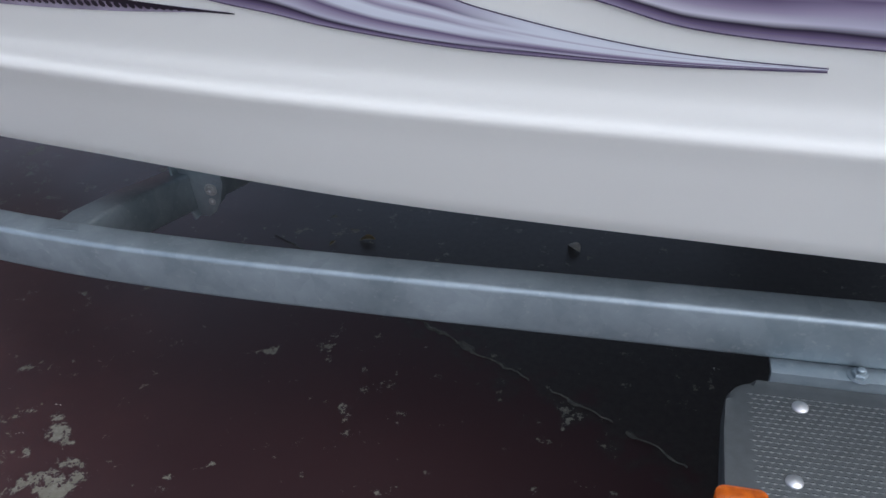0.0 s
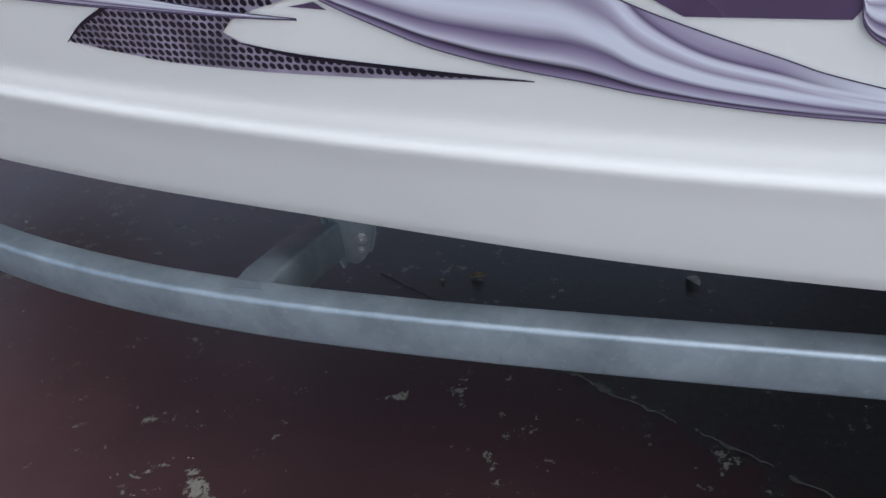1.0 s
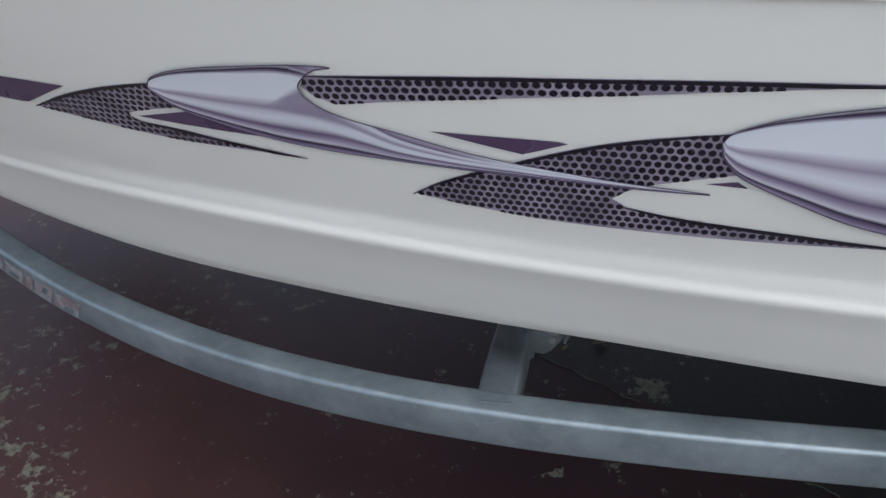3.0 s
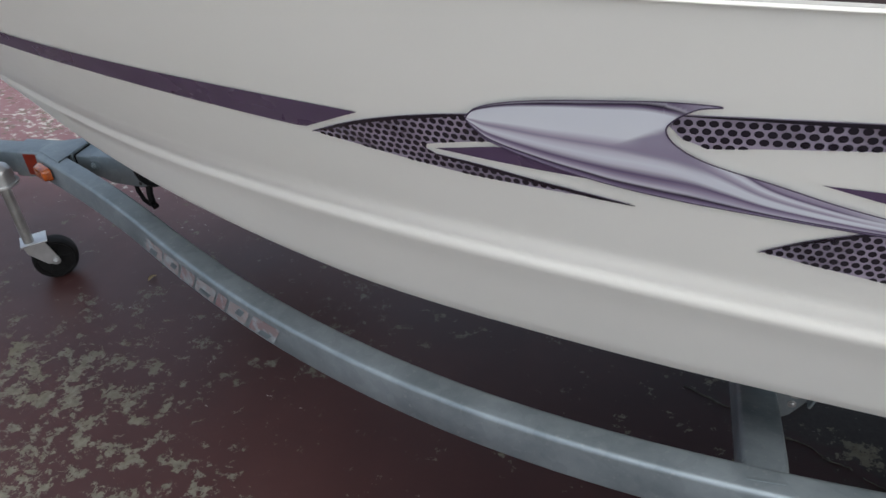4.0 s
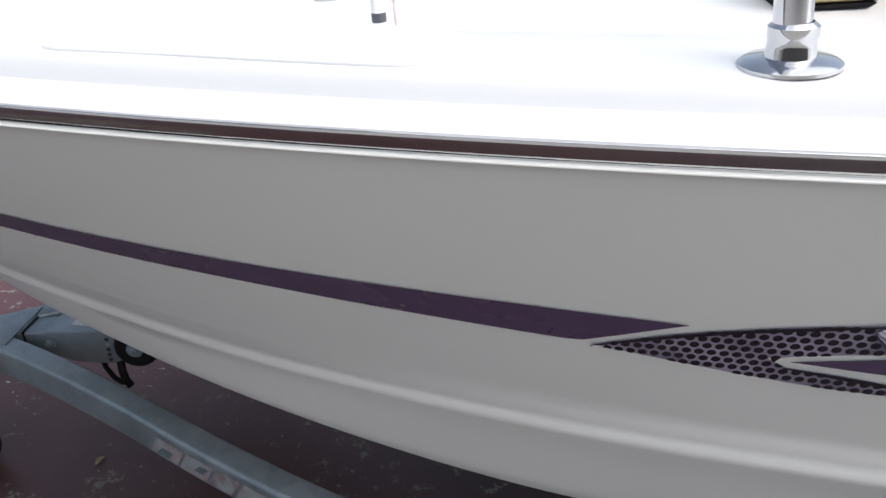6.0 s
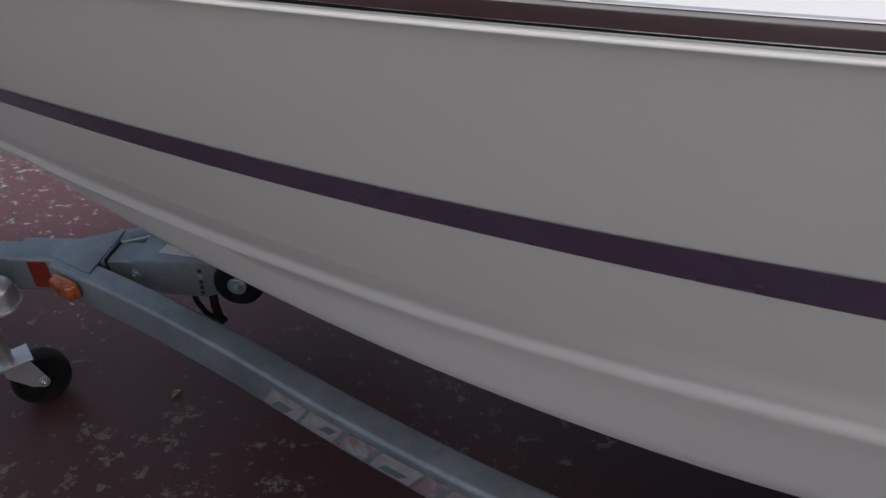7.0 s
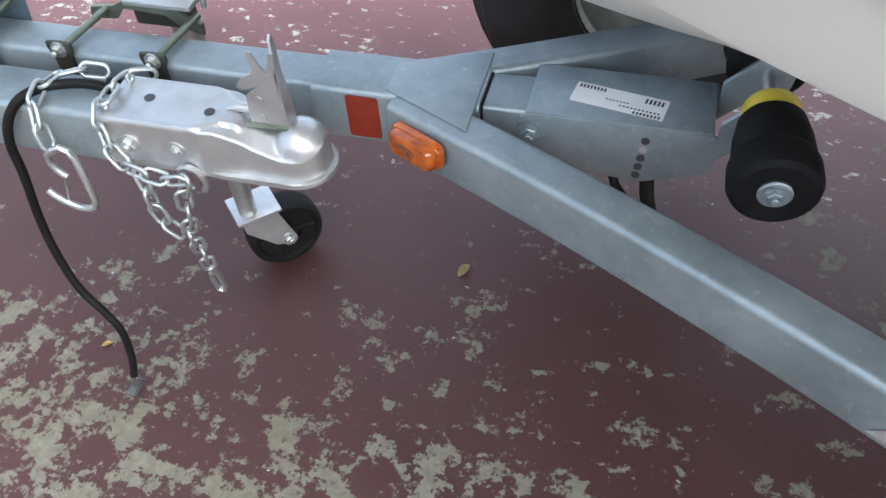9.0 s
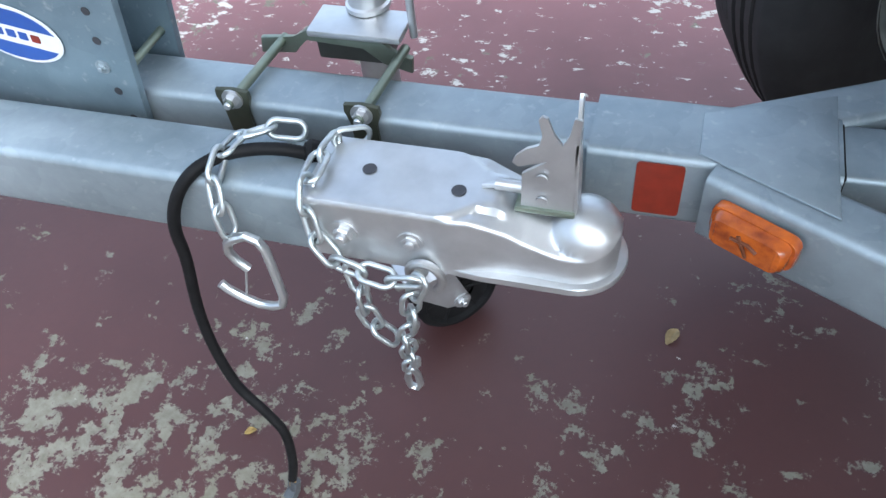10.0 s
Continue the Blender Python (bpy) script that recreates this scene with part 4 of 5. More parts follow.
def latch():
    bm = bmesh.new()
    # forked lever: curled thumb hook, two prongs with a notch between them
    slab(bm, [(-2.869, 0.586), (-2.824, 0.586), (-2.823, 0.640), (-2.8195, 0.690), (-2.8255, 0.691), (-2.829, 0.673), (-2.834, 0.662), (-2.841, 0.673), (-2.846, 0.688), (-2.850, 0.690), (-2.853, 0.686), (-2.850, 0.670), (-2.853, 0.660),
              (-2.863, 0.655), (-2.872, 0.646), (-2.875, 0.639), (-2.870, 0.635), (-2.858, 0.6395), (-2.846, 0.6435), (-2.858, 0.6345), (-2.867, 0.627), (-2.868, 0.600)],
         (0, 1.562, 0), (1, 0, 0), (0, 0, 1), 0.003)
    lever = tpart("latch_lever", bm, ZINC, "upright zinc-plated latch lever", coupler)
    bm = bmesh.new()
    slab(bm, [(0.0, 0.586), (0.022, 0.586), (0.020, 0.625), (0.013, 0.662), (0.0125, 0.704), (0.007, 0.711), (0.003, 0.706), (0.0, 0.665)], (-2.8235, 1.559, 0), (0, 1, 0), (0, 0, 1), 0.003)
    tpart("latch_tab", bm, ZINC, "", lever)
    bm = bmesh.new()
    box(bm, (-2.848, 1.572, 0.5865), (0.052, 0.032, 0.006), 0.0015)
    tpart("latch_seat", bm, YELLOW_ZINC, "", lever)
    bm = bmesh.new()
    rod(bm, (-2.893, 1.572, 0.598), (-2.870, 1.572, 0.598), 0.0055)
    rod(bm, (-2.905, 1.572, 0.594), (-2.889, 1.572, 0.598), 0.003)
    lathe(bm, [(0.005, 0), (0.005, 0.002)], (-2.850, 1.5575, 0.626), (0, -1, 0), 16, True)
    lathe(bm, [(0.005, 0), (0.005, 0.002)], (-2.850, 1.5575, 0.600), (0, -1, 0), 16, True)
    tpart("latch_pin", bm, ZINC, "", lever)


latch()

# jack: tube, bracket, clamps, wheel
jack = thing("trailer_jack", "zinc-plated swivel trailer jack with a black wheel, clamped on the tongue", "trailer jack", (-3.085, 1.79, 0))


def jpart(name, bm, material, label="", parent=None):
    bmesh.ops.transform(bm, matrix=Matrix.Translation((3.085, -1.79, 0)), verts=bm.verts[:])
    return part(name, bm, material, parent or jack, label)


bm = bmesh.new()
lathe(bm, [(0.0215, 0.44), (0.0215, 0.616), (0.0245, 0.617), (0.0245, 0.622), (0.0215, 0.624), (0.0215, 1.02), (0.0235, 1.025), (0.0235, 1.06), (0.004, 1.065)], (-3.085, 1.79, 0), (0, 0, 1), 24, True)
jpart("outer_tube", bm, ZINC)
bm = bmesh.new()
lathe(bm, [(0.0170, 0.150), (0.0170, 0.46)], (-3.085, 1.79, 0), (0, 0, 1), 24, True)
jpart("inner_tube", bm, mat_plain("dull_zinc", (0.45, 0.46, 0.45), 0.4, 0.9, 0.15))
bm = bmesh.new()
slab(bm, [(-3.202, 0.576), (-3.160, 0.580), (-3.143, 0.600), (-3.078, 0.596), (-3.058, 0.577), (-3.027, 0.568), (-3.025, 0.587), (-3.046, 0.594), (-3.060, 0.608), (-3.140, 0.613), (-3.157, 0.600), (-3.198, 0.596)], (0, 1.749, 0), (1, 0, 0), (0, 0, 1), 0.006, 0.0015)
jpart("clamp_bracket", bm, YELLOW_ZINC, "dull yellow zinc-plated clamp bracket")
# dark block that fills the opening under the clamp bracket's arch
bm = bmesh.new()
box(bm, (-3.098, 1.772, 0.588), (0.082, 0.034, 0.042), 0.003)
jpart("arch_fill", bm, mat_plain("dark_arch_fill", (0.05, 0.055, 0.05), 0.5, 0.6, 0.2), "dark block filling the opening under the bracket arch")
bm = bmesh.new()
box(bm, (-3.085, 1.761, 0.612), (0.104, 0.050, 0.008), 0.002)
jpart("swivel_bracket", bm, ZINC)
bm = bmesh.new()
box(bm, (-3.085, 1.772, 0.500), (0.084, 0.044, 0.010), 0.002)
jpart("swivel_bracket", bm, ZINC)
bm = bmesh.new()
rod(bm, (-3.028, 1.765, 0.60), (-3.028, 1.765, 0.70), 0.0042)
jpart("swivel_pin", bm, ZINC)
for x, lean in ((-3.172, -0.012), (-3.034, -0.010)):
    bm = bmesh.new()
    rod(bm, (x + lean, 1.632, TOP + 0.004), (x, 1.752, TOP + 0.004), 0.0052)
    jpart("clamp_bolt", bm, YELLOW_ZINC)
    bm = bmesh.new()
    rod(bm, (x + lean, 1.632, TOP - 0.086), (x, 1.752, TOP - 0.086), 0.0052)
    jpart("clamp_bolt", bm, YELLOW_ZINC)
    bm = bmesh.new()
    slab(bm, [(-0.012, -0.094), (0.012, -0.094), (0.013, -0.010), (0.019, 0.004), (0.018, 0.013), (0.0, 0.015), (-0.018, 0.013), (-0.019, 0.004), (-0.013, -0.010)], (x + lean, 1.648, TOP), (1, 0, 0), (0, 0, 1), 0.005, 0.001)
    jpart("clamp_strap", bm, mat_plain("olive_zinc_plate", (0.085, 0.09, 0.065), 0.35, 0.8, 0.2), "olive zinc-plated strap")
    bm = bmesh.new()
    nut(bm, (x + lean, 1.6425, TOP + 0.004), (0, -1, 0), 0.0078, 0.008)
    jpart("clamp_nut", bm, ZINC)

wheel_at = Vector((-3.052, 1.837, 0.0740))
w_axis = Vector((0.70, -0.714, 0)).normalized()
w_fwd = Vector((0.714, 0.70, 0)).normalized()
bm = bmesh.new()
lathe(bm, [(0.030, -0.018), (0.056, -0.020), (0.060, -0.027), (0.067, -0.0275), (0.072, -0.022), (0.074, -0.010), (0.074, 0.010), (0.072, 0.022), (0.067, 0.0275), (0.060, 0.027), (0.056, 0.020), (0.030, 0.018)], wheel_at, w_axis, 36)
lathe(bm, [(0.030, 0.014), (0.014, 0.013), (0.014, 0.020), (0.006, 0.021)], wheel_at, w_axis, 28, True)
lathe(bm, [(0.030, -0.014), (0.014, -0.013), (0.014, -0.020), (0.006, -0.021)], wheel_at, w_axis, 28, True)
jw = jpart("jack_wheel", bm, RUBBER, "black plastic jack wheel")
bm = bmesh.new()
for k in range(6):
    a = k * math.pi / 3
    up = Vector((0, 0, 1))
    rod(bm, wheel_at + (w_fwd * math.cos(a) + up * math.sin(a)) * 0.012 + w_axis * 0.013, wheel_at + (w_fwd * math.cos(a) + up * math.sin(a)) * 0.058 + w_axis * 0.019, 0.004, 8)
jpart("wheel_spoke", bm, RUBBER, "", jw)
for sgn in (1, -1):
    bm = bmesh.new()
    slab(bm, [(-0.078, 0.082), (-0.074, 0.054), (-0.026, -0.003), (0.002, -0.013), (0.012, -0.008), (0.013, 0.005), (-0.012, 0.082)], wheel_at + w_axis * (0.033 * sgn + (0.002 if sgn > 0 else -0.002)), w_fwd, (0, 0, 1), -0.004 if sgn < 0 else -0.004)
    jpart("wheel_fork", bm, ZINC)
bm = bmesh.new()
box(bm, wheel_at + w_fwd * -0.043 + Vector((0, 0, 0.082)), (0.084, 0.078, 0.006), 0.0012, Matrix.Rotation(radians(44), 3, "Z"))
jpart("fork_plate", bm, ZINC)
bm = bmesh.new()
rod(bm, wheel_at - w_axis * 0.041, wheel_at + w_axis * 0.041, 0.006)
nut(bm, wheel_at + w_axis * 0.0355, w_axis, 0.010, 0.007)
jpart("axle_bolt", bm, ZINC)

# winch stand foot on the tongue
stand = thing("winch_stand", "galvanised winch stand foot bolted on the trailer tongue", "winch stand", (-3.4, CL, 0.59))


def spart(name, bm, material, label="", parent=None):
    bmesh.ops.transform(bm, matrix=Matrix.Translation((3.4, -CL, -0.59)), verts=bm.verts[:])
    return part(name, bm, material, parent or stand, label)


for y in (1.636, 1.7185):
    bm = bmesh.new()
    slab(bm, [(-3.62, 0.535), (-3.298, 0.535), (-3.292, 0.577), (-3.279, 0.66), (-3.266, 0.74), (-3.56, 0.74), (-3.60, 0.66)], (0, y + 0.009, 0), (1, 0, 0), (0, 0, 1), 0.009, 0.0015)
    spart("side_plate", bm, PLATE_GALV, "blue-grey galvanised side plate")
bm = bmesh.new()
rod(bm, (-3.302, 1.64, 0.612), (-3.302, 1.725, 0.612), 0.0045)
spart("cross_bolt", bm, YELLOW_ZINC)
# the dark of each hole is a black disc on the near plate
for hx, hz in ((-3.311, 0.655), (-3.315, 0.592), (-3.307, 0.689), (-3.312, 0.556)):
    bm = bmesh.new()
    lathe(bm, [(0.0046, 0), (0.0046, 0.0006)], (hx, 1.6356, hz), (0, -1, 0), 16, True)
    spart("hole_disc", bm, INK_AND_HOLE_BLACK)
bm = bmesh.new()
nut(bm, (-3.319, 1.6355, 0.623), (0, -1, 0), 0.0055, 0.004)
spart("bolt", bm, GALV)


def oval(rx, rz, n=32):
    return [(rx * math.cos(2 * math.pi * i / n), rz * math.sin(2 * math.pi * i / n)) for i in range(n)]


st_o, st_u, st_v = Vector((-3.410, 1.6345, 0.655)), Vector((0.985, 0, -0.17)), Vector((0.17, 0, 0.985))
BLUE = mat_plain("blue_sticker", (0.02, 0.065, 0.26), 0.4, 0.0, 0.1)
bm = bmesh.new()
slab(bm, oval(0.056, 0.034), st_o, st_u, st_v, 0.0008)
sticker = spart("oval_sticker", bm, WHITE_PAPER, "white and blue oval sticker")
for z0, z1 in ((0.010, 0.030), (-0.030, -0.012)):
    bm = bmesh.new()
    pts = [(a, min(max(b, z0), z1)) for a, b in oval(0.052, 0.0305, 48) if z0 - 0.004 <= b <= z1 + 0.004]
    slab(bm, pts, st_o - Vector((0, 0.0011, 0)), st_u, st_v, 0.0006)
    spart("sticker_band", bm, BLUE, "", sticker)
for i in range(5):
    bm = bmesh.new()
    slab(bm, rrect(0.010, 0.009, 0.001), st_o - Vector((0, 0.0011, 0)) + st_u * (-0.030 + 0.014 * i), st_u, st_v, 0.0006)
    spart("sticker_bar", bm, BLUE if i < 4 else RED_TAPE, "", sticker)

# keel roller bracket behind the Y of the frame


def roller_bracket():
    bm = bmesh.new()
    sweep(bm, [(-2.640, 1.682, 0.5515), (-2.54, 1.684, 0.5515)], rrect(0.072, 0.066, 0.006))
    tpart("bracket_stub", bm)
    # black strip added for the shade in the gap round the stub
    bm = bmesh.new()
    box(bm, (-2.6085, 1.682, 0.5515), (0.003, 0.0755, 0.0700), 0.0008)
    tpart("sleeve_gap_strip", bm, RUBBER, "dark strip standing in for the shaded gap at the end of the sleeve")
    bm = bmesh.new()
    side = [(-2.562, 0.532), (-2.504, 0.507), (-2.414, 0.500), (-2.343, 0.524), (-2.333, 0.532), (-2.333, 0.580), (-2.340, 0.584), (-2.552, 0.584), (-2.562, 0.578)]
    slab(bm, side, (0, 1.650, 0), (1, 0, 0), (0, 0, 1), 0.006, 0.001)
    slab(bm, side, (0, 1.746, 0), (1, 0, 0), (0, 0, 1), 0.006, 0.001)
    box(bm, (-2.447, 1.695, 0.583), (0.216, 0.098, 0.006), 0.001)
    body = tpart("roller_bracket", bm, None, "galvanised folded roller bracket")
    bm = bmesh.new()
    lathe(bm, [(0.0, 0.002), (0.0150, 0.002), (0.0155, 0.0)], (-2.548, 1.6435, 0.558), (0, -1, 0), 20)
    nut(bm, (-2.548, 1.6415, 0.558), (0, -1, 0), 0.0115, 0.008)
    tpart("bolt", bm, GALV, "", body)
    # row of discs, black ones for the dark of open holes
    for k in range(5):
        bm = bmesh.new()
        lathe(bm, [(0.0052, 0), (0.0052, 0.0006)], (-2.413 - 0.0012 * k, 1.6436, 0.566 - 0.0135 * k), (0, -1, 0), 12, True)
        tpart("slot_disc", bm, INK_AND_HOLE_BLACK if k != 1 else ZINC, "", body)
    bm = bmesh.new()
    turn = Vector((0.985, -0.17, 0)).normalized()
    slab(bm, rrect(0.112, 0.038, 0.001), (-2.450, 1.686, 0.5862), turn, (0.17, 0.985, 0), 0.0007)
    lab = tpart("paper_label", bm, WHITE_PAPER, "white printed paper label", body)
    for a, b, w, h in ((-0.034, 0.013, 0.034, 0.0060), (0.042, 0.010, 0.024, 0.009), (0.000, -0.002, 0.030, 0.0018), (0.028, -0.009, 0.050, 0.0022), (0.038, -0.016, 0.034, 0.0045)):
        n = max(2, int(w / 0.0042))
        for i in range(n):
            bm = bmesh.new()
            slab(bm, rrect(w / n * 0.55, h, 0.0003), Vector((-2.452, 1.686, 0.5870)) + turn * (a - w / 2 + w * (i + 0.5) / n) + Vector((0.17, 0.985, 0)) * b, turn, (0.17, 0.985, 0), 0.0004)
            tpart("label_bar", bm, INK_AND_HOLE_BLACK, "", lab)
    # roller cheeks
    for y in (1.645, 1.722):
        bm = bmesh.new()
        slab(bm, [(-2.335, 0.545), (-2.292, 0.590), (-2.262, 0.600), (-2.258, 0.630), (-2.300, 0.640), (-2.335, 0.600)], (0, y + 0.006, 0), (1, 0, 0), (0, 0, 1), 0.006, 0.001)
        tpart("roller_cheek", bm, None, "", body)


roller_bracket()
RA = Vector((-2.283, 1.53, 0.615))
r_axis = Vector((-0.03, 1.0, 0.03)).normalized()
bm = bmesh.new()
lathe(bm, [(0.018, 0.002), (0.037, 0.0), (0.044, 0.004), (0.047, 0.012), (0.0465, 0.034), (0.044, 0.041), (0.0415, 0.045), (0.0425, 0.049), (0.041, 0.075), (0.036, 0.102), (0.032, 0.106), (0.018, 0.107)], RA, r_axis, 36)
roller = tpart("keel_roller", bm, RUBBER, "black rubber keel roller")
bm = bmesh.new()
lathe(bm, [(0.018, 0.108), (0.0315, 0.108), (0.0325, 0.111), (0.031, 0.128), (0.030, 0.130), (0.018, 0.130)], RA, r_axis, 36)
tpart("roller_band", bm, YELLOW, "yellow rubber band", roller)
bm = bmesh.new()
lathe(bm, [(0.018, 0.198), (0.040, 0.200), (0.047, 0.206), (0.047, 0.245), (0.050, 0.250), (0.050, 0.292), (0.045, 0.300), (0.018, 0.302)], RA, r_axis, 36)
tpart("keel_roller", bm, RUBBER, "black rubber keel roller")
bm = bmesh.new()
lathe(bm, [(0.0165, 0.006), (0.0175, -0.0005), (0.0155, -0.002), (0.0, -0.002)], RA, r_axis, 28)
nut(bm, RA - r_axis * 0.002, -r_axis, 0.0088, 0.006)
tpart("roller_cap", bm, GALV, "", roller)
bm = bmesh.new()
rod(bm, RA - r_axis * 0.004, RA + r_axis * 0.30, 0.008)
tpart("roller_shaft", bm, ZINC)

# loose wiring under the bracket
bm = bmesh.new()
sweep(bm, [(-2.455, 1.668, 0.52), (-2.440, 1.650, 0.485), (-2.420, 1.640, 0.462), (-2.398, 1.632, 0.455), (-2.385, 1.628, 0.462)], disc(0.006, 10), up="free")
sweep(bm, [(-2.405, 1.66, 0.51), (-2.400, 1.645, 0.480), (-2.392, 1.636, 0.458), (-2.380, 1.630, 0.448)], disc(0.009, 10), up="free")
tpart("wiring", bm, CABLE_BLACK, "black wiring tail")

# bunk bracket on the crossmember, with the bunk it carries
bm = bmesh.new()
slab(bm, [(-0.852, 0.56), (-0.847, 0.50), (-0.836, 0.428), (-0.824, 0.412), (-0.804, 0.410), (-0.790, 0.420), (-0.766, 0.455), (-0.752, 0.50), (-0.748, 0.56)], (0, 1.193, 0), (1, 0, 0), (0, 0, 1), 0.006, 0.0015)
bb = tpart("bunk_bracket", bm, None, "galvanised bunk bracket")
bm = bmesh.new()
nut(bm, (-0.785, 1.1865, 0.475), (0, -1, 0), 0.009, 0.007)
nut(bm, (-0.789, 1.1865, 0.447), (0, -1, 0), 0.005, 0.003)
tpart("bolt", bm, ZINC, "", bb)
for fa, fb in (((-0.852, 0.56), (-0.826, 0.412)), ((-0.748, 0.56), (-0.764, 0.456))):
    bm = bmesh.new()
    sweep(bm, [(fa[0], 1.181, fa[1]), (fa[0], 1.181, 0.50), (fb[0], 1.181, fb[1])], rrect(0.022, 0.006, 0.0025), up=(1, 0, 0.05))
    tpart("bracket_flange", bm, None, "", bb)
for flip in (False, True):
    bm = bmesh.new()
    y = 1.245
    sweep(bm, [(xx, 2 * CL - y if flip else y, zz) for xx, zz in ((-1.3, 0.585), (-0.6, 0.567), (0.6, 0.56), (2.6, 0.55))], rrect(0.09, 0.045, 0.008))
    tpart("bunk", bm, mat_plain("black_bunk_carpet", (0.02, 0.02, 0.022), 0.95, 0.0, 0.4, 120.0), "black carpeted bunk")

# fender step beside the frame
FENDER = mat_plain("grey_textured_plastic", (0.050, 0.056, 0.058), 0.5, 0.0, 0.15, 90.0)
bm = bmesh.new()
fx0, fx1, fy0, fy1, fz = 0.155, 1.35, 0.565, 0.812, 0.497
outl = [(fx1, fy1), (fx0 + 0.045, fy1)]
outl += [(fx0 + 0.04 - 0.04 * math.sin(a), fy1 - 0.04 + 0.04 * math.cos(a)) for a in np.linspace(0, math.pi / 2, 9)]
outl += [(fx0 - 0.004, fy1 - 0.1), (fx0 - 0.01, fy0), (fx1, fy0)]
slab(bm, [(a - fx0, b) for a, b in outl[::-1]], (fx0, 0, fz - 0.05), (1, 0, 0), (0, 1, 0), 0.05, 0.012)
step = tpart("fender_step", bm, FENDER, "grey moulded fender step with a ribbed top")
bm = bmesh.new()
for i in range(30):
    for j in range(28):
        cx, cy_ = fx0 + 0.030 + 0.0092 * i + 0.0046 * (j % 2), fy1 - 0.026 - 0.0076 * j
        base_ = [bm.verts.new((cx + a, cy_ + b, fz)) for a, b in ((-0.0046, 0), (0, -0.0022), (0.0046, 0), (0, 0.0022))]
        tip_ = bm.verts.new((cx, cy_, fz + 0.0011))
        for k in range(4):
            bm.faces.new((base_[k], base_[(k + 1) % 4], tip_))
tagged(tpart("step_stud", bm, FENDER, "", step, False), kind="stuff")
for bx, by in ((0.243, 0.772), (0.225, 0.655)):
    bm = bmesh.new()
    lathe(bm, [(0.0100, -0.001), (0.0098, 0.002), (0.007, 0.0045), (0.0, 0.0055)], (bx, by, fz), (0, 0, 1), 20)
    tpart("step_bolt", bm, ZINC, "", step)
bm = bmesh.new()
box(bm, (0.50, 0.827, 0.5105), (0.58, 0.030, 0.006), 0.001)
box(bm, (0.50, 0.815, 0.502), (0.58, 0.006, 0.020), 0.001)
nut(bm, (0.315, 0.822, 0.5132), (0, 0, 1), 0.010, 0.008)
tpart("step_flange", bm, GALV, "", step)
bm = bmesh.new()
slab(bm, rrect(0.06, 0.032, 0.012, 4), (fx0 + 0.012, 0.622, fz - 0.016), (1, 0.0, 0.0), (0, 1, 0), 0.02, 0.006)
tpart("marker_light", bm, AMBER, "amber plastic marker light", step)
for yc in (0.69, 2 * CL - 0.69):
    bm = bmesh.new()
    lathe(bm, [(0.17, -0.09), (0.26, -0.095), (0.30, -0.075), (0.315, -0.03), (0.315, 0.03), (0.30, 0.075), (0.26, 0.095), (0.17, 0.09), (0.16, 0.0), (0.17, -0.09)], (0.68, yc, 0.315), (0, 1, 0), 40)
    tpart("road_wheel", bm, RUBBER, "black trailer tyre")

# ---- chains, wiring plug and loose things ----


def link_mesh(name, length, width, wire, material):
    bm = bmesh.new()
    r = (width - wire) / 2
    half = (length - wire) / 2 - r
    path = [(half + r * math.sin(a), 0, r * math.cos(a)) for a in np.linspace(0, math.pi, 9)]
    path += [(-half - r * math.sin(a), 0, -r * math.cos(a)) for a in np.linspace(0, math.pi, 9)]
    sweep(bm, path, disc(wire / 2, 8), up=(0, 1, 0), closed=True)
    return mesh_of(name, bm, material, "all")


LINK = link_mesh("link", 0.042, 0.0235, 0.0058, CHAIN_ZINC)


def chain(name, label, points, twist=0.0):
    """A chain whose links lie end to end along a line."""
    base = thing(name, label, "chain", points[0])
    pts = [Vector(p) for p in points]
    seg = [0.0]
    for a, b in zip(pts, pts[1:]):
        seg.append(seg[-1] + (b - a).length)
    pitch, i = 0.0290, 0
    at = lambda s: Vector([float(np.interp(s, seg, [p[k] for p in pts])) for k in range(3)])
    while (i + 0.5) * pitch < seg[-1]:
        s = (i + 0.5) * pitch
        d = (at(min(seg[-1], s + 0.012)) - at(max(0, s - 0.012))).normalized()
        ref = Vector((0, 1, 0)) if abs(d.y) < 0.8 else Vector((0, 0, 1))
        side = d.cross(ref).normalized()
        up_ = side.cross(d).normalized()
        rot = Matrix((d, up_, d.cross(up_))).transposed()
        roll = Matrix.Rotation(radians(90 * (i % 2) + twist + random.uniform(-16, 16)), 4, "X")
        ob = new("link", LINK)
        ob.parent = base
        ob.matrix_local = Matrix.Translation(at(s) - pts[0]) @ rot.to_4x4() @ roll
        i += 1
    return base


HOOK = mat_plain("zinc_wire_hook", (0.50, 0.525, 0.53), 0.38, 0.9, 0.1)
left_chain = chain("safety_chain", "zinc-plated safety chain with an open hook, draped over the tongue",
                   [(-3.095, 1.612, 0.592), (-3.125, 1.604, 0.598), (-3.150, 1.582, 0.600), (-3.152, 1.548, 0.600), (-3.148, 1.524, 0.585), (-3.144, 1.518, 0.555), (-3.140, 1.514, 0.53)], 20)
bm = bmesh.new()
hook = [(-3.134, 1.510, 0.540), (-3.146, 1.510, 0.530), (-3.149, 1.510, 0.517), (-3.144, 1.510, 0.505), (-3.134, 1.510, 0.494)]
hook2 = [(-3.122, 1.510, 0.546), (-3.111, 1.510, 0.542), (-3.106, 1.510, 0.530), (-3.104, 1.508, 0.495), (-3.103, 1.506, 0.462), (-3.107, 1.505, 0.449), (-3.118, 1.505, 0.443), (-3.134, 1.505, 0.442), (-3.152, 1.505, 0.449), (-3.166, 1.505, 0.459), (-3.172, 1.505, 0.467)]
